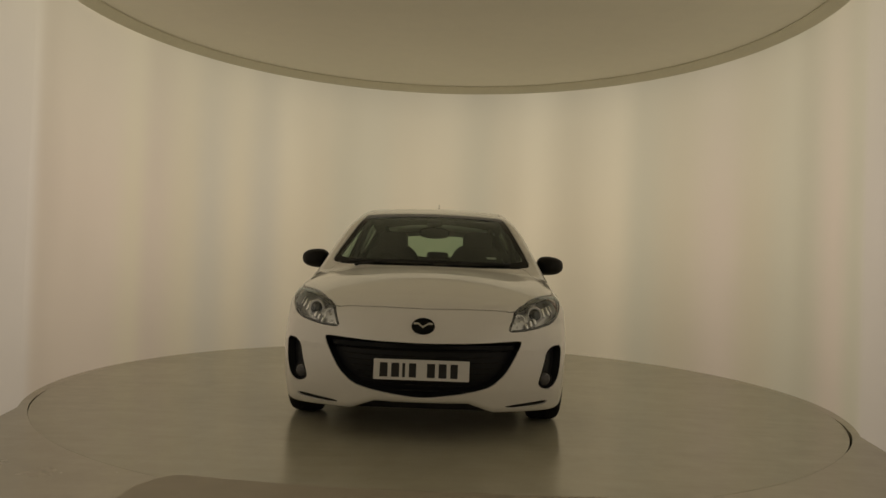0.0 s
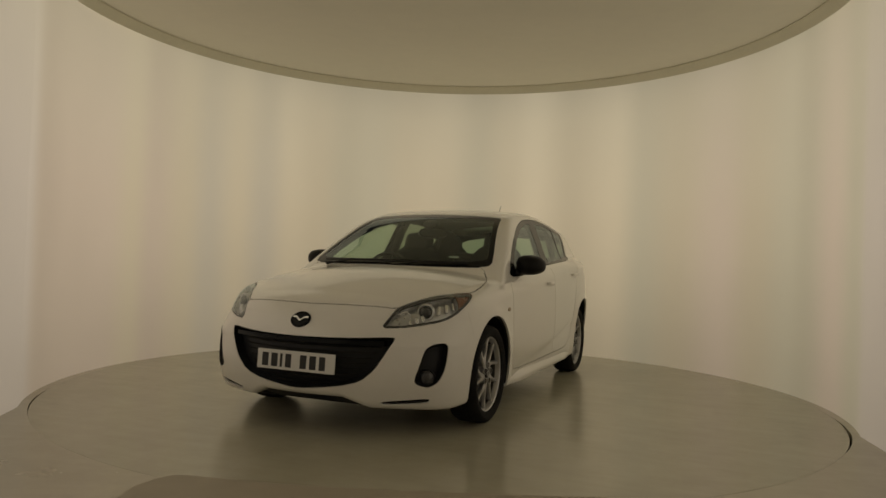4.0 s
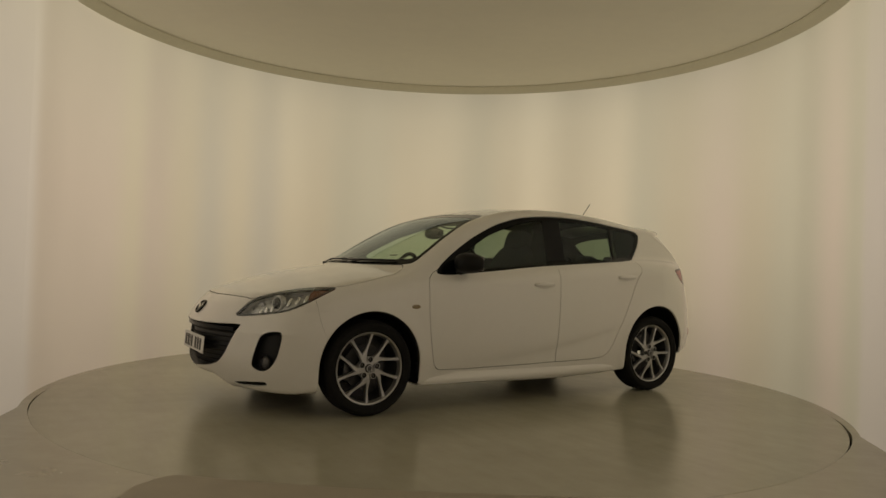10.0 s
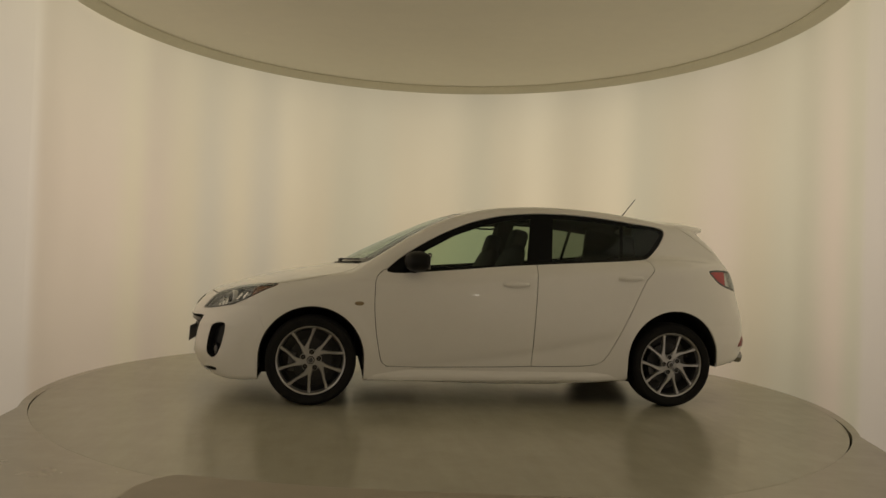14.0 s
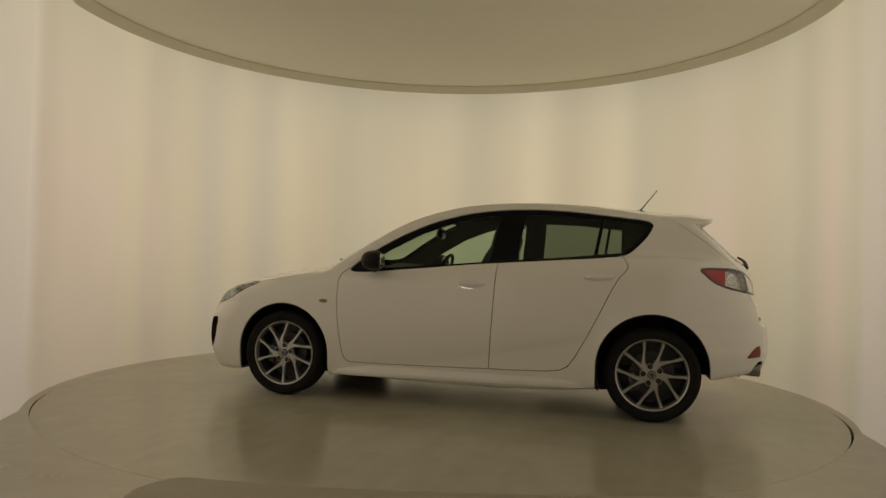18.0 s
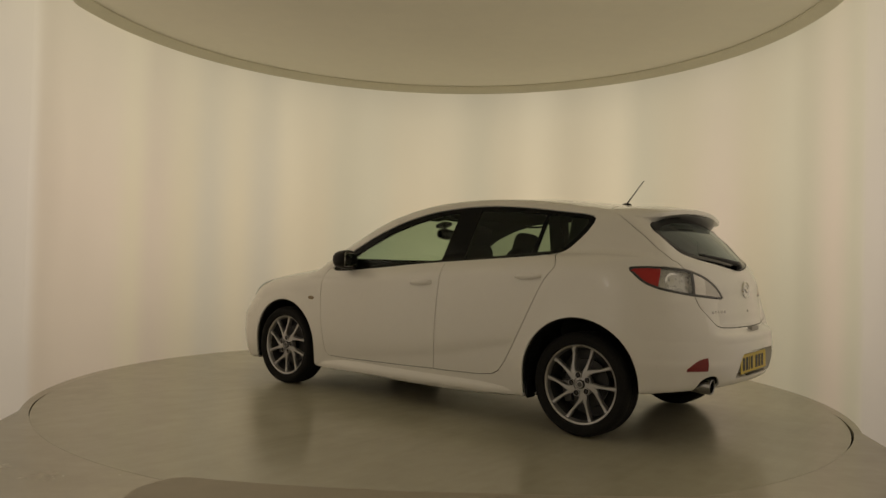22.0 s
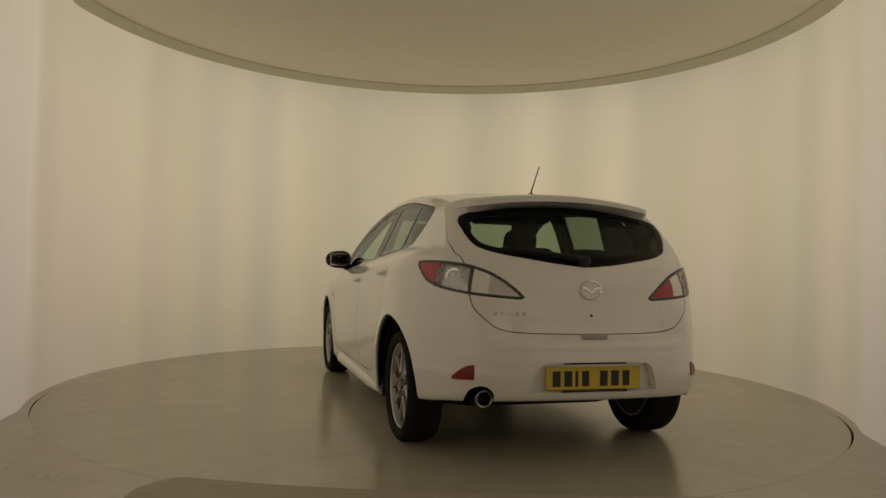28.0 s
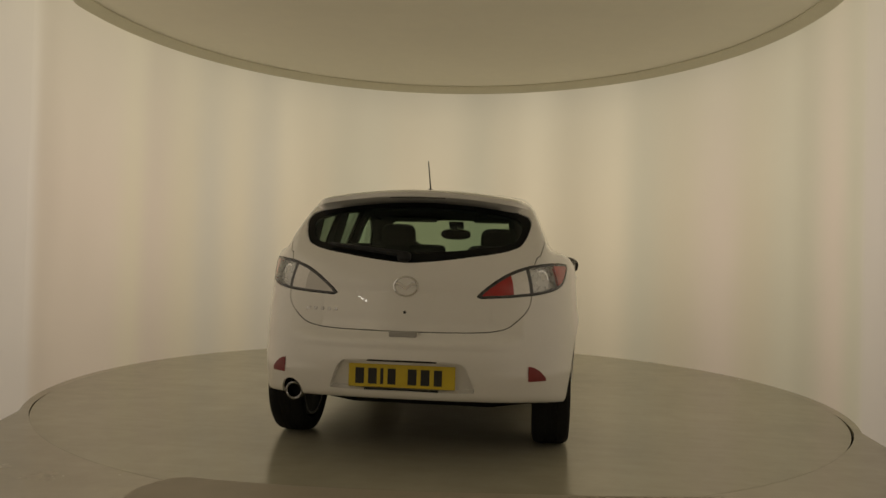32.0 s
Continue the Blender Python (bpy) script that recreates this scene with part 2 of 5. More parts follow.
    for p, q in zip(rows, rows[1:]):
        for j in range(3):
            bm.faces.new((p[j], p[j + 1], q[j + 1], q[j]))
    bmesh.ops.recalc_face_normals(bm, faces=bm.faces)
    mat = part("floor_mat", bm, M_MAT, None)
    tagged(mat, "curved brown floor mat at the turntable's edge", "mat")
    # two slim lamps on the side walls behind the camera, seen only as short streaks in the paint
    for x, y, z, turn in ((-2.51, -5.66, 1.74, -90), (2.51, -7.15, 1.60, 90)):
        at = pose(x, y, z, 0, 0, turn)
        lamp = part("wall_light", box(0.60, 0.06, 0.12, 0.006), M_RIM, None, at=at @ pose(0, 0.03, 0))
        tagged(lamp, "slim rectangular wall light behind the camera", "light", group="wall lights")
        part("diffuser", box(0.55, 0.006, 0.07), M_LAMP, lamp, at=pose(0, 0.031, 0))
    return table


turntable = build_studio()


# ---- the car's body surface ----
def spline(points):
    """A smooth monotone-safe curve through (x, value) knots."""
    xs = np.array([p[0] for p in points], float)
    ys = np.array([p[1] for p in points], float)
    o = np.argsort(xs)
    xs, ys = xs[o], ys[o]
    d = np.diff(ys) / np.diff(xs)
    m = np.empty(len(xs))
    m[0], m[-1] = d[0], d[-1]
    for i in range(1, len(xs) - 1):
        h0, h1 = xs[i] - xs[i - 1], xs[i + 1] - xs[i]
        m[i] = (d[i - 1] * h1 + d[i] * h0) / (h0 + h1)

    def at(x):
        x = np.asarray(x, float)
        q = np.clip(x, xs[0], xs[-1])
        i = np.clip(np.searchsorted(xs, q) - 1, 0, len(xs) - 2)
        h = xs[i + 1] - xs[i]
        t = (q - xs[i]) / h
        v = ((1 + 2 * t) * (1 - t) ** 2 * ys[i] + t * (1 - t) ** 2 * h * m[i] + t * t * (3 - 2 * t) * ys[i + 1] + t * t * (t - 1) * h * m[i + 1])
        return v + np.where(x < xs[0], (x - xs[0]) * m[0], 0) + np.where(x > xs[-1], (x - xs[-1]) * m[-1], 0)
    return at


def smax(a, b, k):
    h = np.maximum(k - np.abs(a - b), 0)
    return np.maximum(a, b) + h * h / (4 * k)


def smin(a, b, k):
    return -smax(-a, -b, k)


HUB_F, HUB_R, HUB_Z = 1.316, -1.318, 0.316
half_width = spline([(2.3, 0.79), (1.9, 0.835), (1.6, 0.862), (1.3, 0.872), (0.8, 0.868), (0.0, 0.872), (-0.8, 0.874), (-1.3, 0.874), (-1.6, 0.858), (-1.9, 0.815), (-2.25, 0.75)])
hood_top = spline([(2.35, 0.46), (2.27, 0.57), (2.19, 0.66), (2.07, 0.752), (1.9, 0.815), (1.58, 0.905), (1.33, 0.952), (1.1, 0.985), (0.85, 1.0), (0.3, 1.045), (-0.1, 1.085), (-0.5, 1.12), (-1.1, 1.155), (-1.6, 1.14), (-2.05, 1.05)])
nose = spline([(0.15, 2.15), (0.22, 2.185), (0.32, 2.225), (0.47, 2.25), (0.56, 2.245), (0.66, 2.22), (0.8, 2.16)])
tail = spline([(0.2, -2.015), (0.36, -2.072), (0.48, -2.097), (0.58, -2.094), (0.63, -2.080), (0.655, -2.038), (0.69, -2.022), (0.76, -2.012), (0.88, -1.992), (1.0, -1.952), (1.1, -1.90)])
tail_corner = spline([(0.2, -2.015), (0.36, -2.072), (0.48, -2.097), (0.58, -2.094), (0.66, -2.078), (0.76, -2.042), (0.88, -1.998), (1.0, -1.952), (1.1, -1.90)])
belly = spline([(2.3, 0.205), (1.7, 0.185), (1.0, 0.175), (-1.0, 0.20), (-1.6, 0.285), (-1.9, 0.325), (-2.25, 0.355)])
roof = spline([(1.35, 0.86), (1.15, 0.985), (0.965, 1.092), (0.8, 1.175), (0.62, 1.262), (0.46, 1.332), (0.255, 1.395), (0.03, 1.443), (-0.2, 1.467), (-0.44, 1.476), (-0.67, 1.473), (-0.9, 1.461), (-1.13, 1.438), (-1.36, 1.41), (-1.52, 1.388), (-1.57, 1.36), (-1.672, 1.285), (-1.80, 1.165), (-1.935, 1.03), (-2.03, 0.93)])
crown = spline([(1.2, 0.27), (0.8, 0.19), (0.3, 0.098), (-0.3, 0.095), (-0.8, 0.125), (-1.3, 0.17), (-1.55, 0.17), (-1.75, 0.24), (-2.1, 0.30)])


def body_field(p):
    """Below zero inside the car's closed outer shape (left half)."""
    x, a, z = p[..., 0], np.abs(p[..., 1]), p[..., 2]
    t = z - 0.60
    rf = np.hypot(x - HUB_F, z - HUB_Z)
    rr = np.hypot(x - HUB_R, z - HUB_Z)
    flare = 0.010 * np.exp(-((rf - 0.37) / 0.06) ** 2) + 0.012 * np.exp(-((rr - 0.38) / 0.06) ** 2)
    q = np.clip(0.7 - x, -0.3, 2)
    dip = 0.288 + 0.06 * q + 0.06 * q * q - z
    scoop = 0.013 / (1 + np.exp(np.clip(-dip / 0.017, -40, 40))) * np.exp(-np.maximum(dip, 0) / 0.09) * np.clip((0.90 - x) / 0.25, 0, 1) * np.clip((x + 0.98) / 0.25, 0, 1)
    side = a - (half_width(x) - np.where(t > 0, 0.22 - 0.11 * np.clip((-0.7 - x) / 0.7, 0, 1), 0.16) * t * t + flare - scoop)
    top = z - (hood_top(x) - 0.13 * a * a)
    bow = 0.70 * a ** 2 - 0.25 * a ** 4 + 0.45 * a ** 8
    bow = bow * (1 - np.clip((0.67 - z) / 0.14, 0, 1) * (0.20 + 0.08 * np.clip((0.5 - z) / 0.2, 0, 1)))
    front = (x - (nose(z) - bow)) * 0.9
    up = np.clip((z - 0.60) / 0.22, 0, 1)
    blend = np.clip((a - 0.42) / 0.16, 0, 1)
    back = (tail(z) * (1 - blend) + tail_corner(z) * blend + (0.20 + 0.02 * up) * a ** 2 + (1.0 * (1 - up) + 1.3 * up * a * a) * a ** 6 - x) * 0.95
    back = back - 0.011 / (1 + np.exp(np.clip((z - 0.478) / 0.010, -40, 40))) * np.exp(-np.maximum(0.478 - z, 0) / 0.10) * np.clip((a - 0.38) / 0.2, 0, 1)
    chin = np.clip((x - 1.5) / 0.3, 0, 1)
    low = belly(x) - z + chin * (0.028 - 0.055 * np.clip((a - 0.26) / 0.14, 0, 1))
    g1 = smax(side, top, 0.11)
    g1 = smax(g1, front, 0.10)
    g1 = smax(g1, back, 0.07)
    g1 = smax(g1, low, 0.04)
    u = z - 0.92
    cab = a - (0.797 - 0.37 * u - 0.10 * u * u - 0.05 * np.clip((-0.9 - x) / 0.9, 0, 2) ** 2 + 0.018 * np.clip((x + 0.1) / 0.5, 0, 1))
    lid = (z - (roof(x) - crown(x) * a * a)) * 0.85
    g2 = smax(cab, lid, 0.06)
    g2 = smax(g2, 0.88 - z, 0.02)
    g2 = smax(g2, back, 0.05)
    return smin(g1, g2, 0.035)


def body_grid(nf=100, nm=230, nr=100, nv=190, xa=1.45, xb=-1.45):
    """Shoots rays from an inner axis to the surface: a regular grid of the left half."""
    rows = []
    for i in range(nf):
        rows.append((xa, math.pi / 2 * (1 - (i + 0.0) / nf)))
    for i in range(nm + 1):
        rows.append((xa + (xb - xa) * i / nm, 0.0))
    for i in range(1, nr + 1):
        rows.append((xb, -math.pi / 2 * i / nr))
    rows = np.array(rows)
    phi = np.linspace(0, math.pi, nv)
    x0, al = rows[:, 0][:, None], rows[:, 1][:, None]
    zc = 0.60 + 0.12 * np.clip((0.6 - x0) / 1.6, 0, 1)
    o = np.stack(np.broadcast_arrays(x0, 0 * phi[None], zc), -1)
    d = np.stack(np.broadcast_arrays(np.sin(al) + 0 * phi[None], np.cos(al) * np.sin(phi)[None], -np.cos(al) * np.cos(phi)[None]), -1)
    lo, hi = np.zeros(o.shape[:2]), np.full(o.shape[:2], 1.6)
    for _ in range(26):
        mid = (lo + hi) / 2
        inside = body_field(o + d * mid[..., None]) < 0
        lo, hi = np.where(inside, mid, lo), np.where(inside, hi, mid)
    p = o + d * hi[..., None]
    p[:, 0, 1] = p[:, -1, 1] = 0
    nu = len(rows)
    idx = np.arange(nu * nv).reshape(nu, nv)
    a, b, c, e = idx[:-1, :-1].ravel(), idx[1:, :-1].ravel(), idx[1:, 1:].ravel(), idx[:-1, 1:].ravel()
    tris = np.concatenate([np.stack([a, b, c], 1), np.stack([a, c, e], 1)])
    return p.reshape(-1, 3), tris


def field_normals(p):
    d = np.eye(3)[:, None, :] * 2e-3
    n = np.moveaxis(body_field(p[None] + d) - body_field(p[None] - d), 0, -1).copy()
    n[:, 1] = np.where(p[:, 1] < 1e-4, 0, n[:, 1])
    return n / np.maximum(np.linalg.norm(n, axis=1), 1e-9)[:, None]


# ---- panel outlines, in the car's own metres ----
def rounded(points, rounds=2):
    """Cuts the corners of a closed outline."""
    p = np.array(points, float)
    for _ in range(rounds):
        q = np.roll(p, -1, 0)
        p = np.stack([0.8 * p + 0.2 * q, 0.2 * p + 0.8 * q], 1).reshape(-1, 2)
    return p


def outline_distance(poly, q):
    """Signed distance (below zero inside) from 2D points q to a closed outline."""
    a, b = poly, np.roll(poly, -1, 0)
    best = np.full(len(q), 1e9)
    odd = np.zeros(len(q), bool)
    for (ax, ay), (bx, by) in zip(a, b):
        dx, dy = bx - ax, by - ay
        t = np.clip(((q[:, 0] - ax) * dx + (q[:, 1] - ay) * dy) / max(dx * dx + dy * dy, 1e-12), 0, 1)
        best = np.minimum(best, np.hypot(q[:, 0] - ax - t * dx, q[:, 1] - ay - t * dy))
        if ay != by:
            odd ^= ((ay > q[:, 1]) != (by > q[:, 1])) & (q[:, 0] < (bx - ax) * (q[:, 1] - ay) / (by - ay) + ax)
    return np.where(odd, -best, best)


def view_side(p):
    return p[:, [0, 2]]


def view_end(p):
    return p[:, [1, 2]]


def view_top(p):
    return p[:, [0, 1]]


def view_front_corner(p):
    return np.stack([(p[:, 1] - p[:, 0]) * 0.7071, p[:, 2]], 1)


def view_rear_corner(p):
    return np.stack([(p[:, 1] + p[:, 0]) * 0.7071, p[:, 2]], 1)


class Zone:
    """A region of the skin: an outline in one view, on one part of the car."""

    def __init__(self, view, points, gate=None, rounds=2, gap=0.0025):
        self.view, self.poly, self.gate, self.gap = view, (rounded(points, rounds) if rounds else np.array(points, float)), gate, gap

    def f(self, p):
        q = self.view(p)
        d = np.full(len(q), 0.03)
        near = ((q > self.poly.min(0) - 0.02) & (q < self.poly.max(0) + 0.02)).all(1)
        if self.gate:
            near &= self.gate(p) < 0.02
        d[near] = outline_distance(self.poly, q[near])
        return np.maximum(d, self.gate(p)) if self.gate else d


def ahead(x):
    return lambda p: x - p[:, 0]


def behind(x):
    return lambda p: p[:, 0] - x


gate_line = spline([(1.0, -1.842), (1.057, -1.779), (1.096, -1.732), (1.135, -1.683), (1.189, -1.618), (1.231, -1.56), (1.275, -1.501), (1.317, -1.440), (1.368, -1.345), (1.40, -1.31), (1.5, -1.25)])


def tailgate_edge(p):
    """The tailgate lies behind a slanting line on the rear pillar and a cross line on the roof."""
    return np.maximum(p[:, 0] + 1.325, np.where(p[:, 2] > 1.045, p[:, 0] - gate_line(p[:, 2]), -1.0))


def arch(cx, cz, r):
    """A wheel opening: round above, straight-sided below."""
    pts = [(cx + r * math.cos(a), cz + r * math.sin(a)) for a in np.linspace(0, math.pi, 40)]
    return [(cx + r, -0.1)] + pts + [(cx - r, -0.1)]


DLO = [(0.856, 0.909), (0.721, 1.032), (0.481, 1.183), (0.232, 1.297), (-0.023, 1.366), (-0.281, 1.394), (-0.539, 1.398), (-0.795, 1.380), (-1.053, 1.349), (-1.255, 1.326), (-1.300, 1.295), (-1.252, 1.207), (-1.147, 1.098), (-1.069, 1.071), (-0.498, 1.030), (-0.086, 1.0), (0.321, 0.958)]
ZONES = {
    "arch_f": Zone(view_side, arch(1.312, 0.322, 0.357), None, 0, 0),
    "arch_r": Zone(view_side, arch(-1.300, 0.345, 0.362), None, 0, 0),
    "dlo": Zone(view_side, DLO, rounds=2),
    "windscreen": Zone(view_end, [(-0.4, 0.978), (0.0, 0.985), (0.267, 0.983), (0.55, 0.985), (0.69, 0.985), (0.705, 1.02), (0.555, 1.352), (0.52, 1.372), (0.30, 1.385), (0.0, 1.392), (-0.4, 1.392)], ahead(0.05), 1),
    "rear_window": Zone(view_end, [(-0.5, 1.33), (0.0, 1.345), (0.25, 1.333), (0.48, 1.30), (0.585, 1.262), (0.607, 1.225), (0.585, 1.15), (0.55, 1.092), (0.45, 1.058), (0.19, 1.018), (0.0, 0.998), (-0.5, 0.998)], behind(-1.3), 2),
    "headlight": Zone(view_front_corner, [(-1.148, 0.627), (-1.086, 0.692), (-1.04, 0.737), (-0.955, 0.766), (-0.861, 0.791), (-0.763, 0.81), (-0.627, 0.822), (-0.515, 0.824), (-0.610, 0.757), (-0.695, 0.705), (-0.780, 0.670), (-0.893, 0.650), (-1.029, 0.632)], ahead(1.2), 1),
    "taillight": Zone(view_rear_corner, [(-0.545, 1.006), (-0.627, 1.015), (-0.773, 1.013), (-0.894, 0.998), (-0.986, 0.968), (-1.055, 0.93), (-1.110, 0.886), (-1.158, 0.832), (-1.029, 0.842), (-0.859, 0.859), (-0.712, 0.885), (-0.626, 0.919)], behind(-1.4), 1),
    "mouth": Zone(view_end, [(-0.5, 0.562), (0.0, 0.562), (0.31, 0.567), (0.53, 0.578), (0.555, 0.573), (0.513, 0.49), (0.462, 0.40), (0.382, 0.328), (0.26, 0.295), (0.0, 0.262), (-0.5, 0.262)], ahead(1.6), 1),
    "fog_pocket": Zone(view_front_corner, [(-0.914, 0.52), (-0.862, 0.545), (-0.785, 0.548), (-0.772, 0.52), (-0.795, 0.40), (-0.835, 0.330), (-0.892, 0.302), (-0.955, 0.318), (-0.972, 0.345), (-0.945, 0.43)], ahead(1.6), 2),
    "slit": Zone(view_front_corner, [(-1.135, 0.213), (-0.865, 0.238), (-0.880, 0.212), (-1.115, 0.194)], ahead(1.6), 1),
    "hood": Zone(view_top, [(2.088, -0.4), (2.088, 0.0), (2.080, 0.142), (2.055, 0.32), (1.99, 0.522), (1.90, 0.575), (1.828, 0.607), (1.72, 0.668), (1.63, 0.742), (1.53, 0.797), (1.36, 0.793), (1.22, 0.774), (1.112, 0.735), (0.985, 0.668), (1.045, 0.55), (1.145, 0.34), (1.19, 0.15), (1.20, 0.0), (1.20, -0.4)], lambda p: 0.6 - p[:, 2], 1, 0.004),
    "front_door": Zone(view_side, [(0.83, 0.95), (0.894, 0.888), (0.897, 0.695), (0.884, 0.539), (0.857, 0.383), (0.838, 0.305), (0.79, 0.268), (-0.224, 0.286), (-0.226, 0.30), (-0.262, 0.98), (-0.27, 1.12), (0.3, 1.12)], None, 1),
    "rear_door": Zone(view_side, [(-0.226, 0.30), (-0.224, 0.286), (-0.686, 0.299), (-0.775, 0.345), (-0.918, 0.607), (-1.062, 0.912), (-1.138, 0.996), (-1.129, 1.036), (-1.06, 1.13), (-0.27, 1.12), (-0.262, 0.98)], None, 1),
    "tailgate": Zone(view_end, [(-0.5, 1.6), (0.80, 1.6), (0.80, 1.065), (0.641, 1.055), (0.622, 1.0), (0.613, 0.848), (0.606, 0.80), (0.576, 0.755), (0.50, 0.69), (0.392, 0.669), (0.0, 0.665), (-0.5, 0.665)], tailgate_edge, 1),
    "skirt": Zone(view_side, [(0.97, 0.262), (-0.23, 0.278), (-0.70, 0.29), (-0.80, 0.30), (-0.98, 0.40), (-1.2, 0.4), (-1.2, 0.0), (0.97, 0.0)], None, 0, 0),
    "front_bumper": Zone(view_side, [(1.70, 0.79), (1.665, 0.60), (1.62, 0.50), (1.55, 0.0), (2.6, 0.0), (2.6, 0.9), (1.98, 0.9)], None, 0, 0.0007),
    "rear_bumper": Zone(view_side, [(-1.78, 0.90), (-1.72, 0.84), (-1.60, 0.56), (-1.5, 0.0), (-2.6, 0.0), (-2.6, 0.90)], None, 0, 0),
    "pipe_notch": Zone(view_end, [(0.570 + 0.064 * math.cos(k * math.pi / 12), 0.345 + 0.068 * math.sin(k * math.pi / 12)) for k in range(24)], behind(-1.6), 0, 0),
    "plate_recess": Zone(view_end, [(-0.4, 0.536), (0.275, 0.534), (0.315, 0.50), (0.352, 0.40), (0.352, 0.383), (-0.4, 0.383)], behind(-1.6), 1, 0),
    "roof": Zone(view_top, [(0.26, -0.3), (0.26, 0.0), (0.24, 0.25), (0.13, 0.528), (-0.3, 0.520), (-1.0, 0.510), (-1.322, 0.490), (-1.322, -0.3)], lambda p: 1.15 - p[:, 2], 0),
    "glass_front": Zone(view_side, [(0.655, 0.950), (0.20, 0.985), (-0.200, 1.022), (-0.252, 1.355), (-0.105, 1.343), (0.108, 1.290), (0.318, 1.212), (0.541, 1.090), (0.650, 1.015)], None, 0, 0),
    "glass_rear": Zone(view_side, [(-0.385, 1.037), (-0.70, 1.062), (-0.908, 1.083), (-0.948, 1.333), (-0.704, 1.357), (-0.425, 1.366)], None, 0, 0),
    "glass_quarter": Zone(view_side, [(-0.932, 1.087), (-1.09, 1.100), (-1.150, 1.135), (-1.258, 1.270), (-1.245, 1.302), (-0.970, 1.331)], None, 0, 0),
    "screen_clear": Zone(view_end, [(-0.4, 1.012), (0.0, 1.020), (0.30, 1.018), (0.58, 1.018), (0.655, 1.03), (0.66, 1.05), (0.528, 1.333), (0.48, 1.350), (0.30, 1.360), (0.0, 1.367), (-0.4, 1.367)], ahead(0.05), 1, 0),
    "rear_clear": Zone(view_end, [(-0.5, 1.295), (0.0, 1.305), (0.25, 1.295), (0.46, 1.265), (0.545, 1.235), (0.562, 1.205), (0.545, 1.145), (0.51, 1.108), (0.43, 1.090), (0.19, 1.062), (0.0, 1.052), (-0.5, 1.052)], behind(-1.3), 1, 0),
    "cowl": Zone(view_top, [(0.80, -0.3), (1.35, -0.3), (1.35, 0.30), (1.05, 0.655), (0.80, 0.60)], lambda p: 0.9 - p[:, 2], 0, 0),
}
ORDER = ["arch_f", "arch_r", "headlight", "taillight", "mouth", "fog_pocket", "slit", "glass_front", "glass_rear", "glass_quarter", "dlo", "screen_clear", "windscreen", "rear_clear", "rear_window", "hood", "cowl", "tailgate", "plate_recess", "pipe_notch", "roof", "front_door", "rear_door", "front_bumper", "rear_bumper", "skirt"]


def split_by(v, n, tris, f):
    """Cuts triangles along f = 0, adding points on the cut edges."""
    s = f >= 0
    mixed = s[tris].any(1) & ~s[tris].all(1)
    keep, cut = tris[~mixed], tris[mixed]
    if not len(cut):
        return v, n, tris
    lone = np.where((s[cut].sum(1) == 1)[:, None], s[cut], ~s[cut]).argmax(1)
    r = np.arange(len(cut))
    a, b, c = cut[r, lone], cut[r, (lone + 1) % 3], cut[r, (lone + 2) % 3]
    pairs = np.concatenate([np.stack([a, b], 1), np.stack([a, c], 1)])
    key = np.sort(pairs, 1)
    uniq, inv = np.unique(key, axis=0, return_inverse=True)
    inv = inv.ravel()
    i, j = uniq[:, 0], uniq[:, 1]
    t = (f[i] / (f[i] - f[j]))
    t = np.clip(t, 0.0, 1.0)[:, None]
    nv = v[i] * (1 - t) + v[j] * t
    nn = n[i] * (1 - t) + n[j] * t
    nn /= np.maximum(np.linalg.norm(nn, axis=1), 1e-9)[:, None]
    ab, ac = len(v) + inv[:len(cut)], len(v) + inv[len(cut):]
    fresh = np.concatenate([np.stack([a, ab, ac], 1), np.stack([ab, b, c], 1), np.stack([ab, c, ac], 1)])
    return np.concatenate([v, nv]), np.concatenate([n, nn]), np.concatenate([keep, fresh])


def zone_of(p):
    lab = np.full(len(p), -1)
    for k, name in enumerate(ORDER):
        free = lab < 0
        if free.any():
            lab[np.flatnonzero(free)[ZONES[name].f(p[free]) < 0]] = k
    return lab


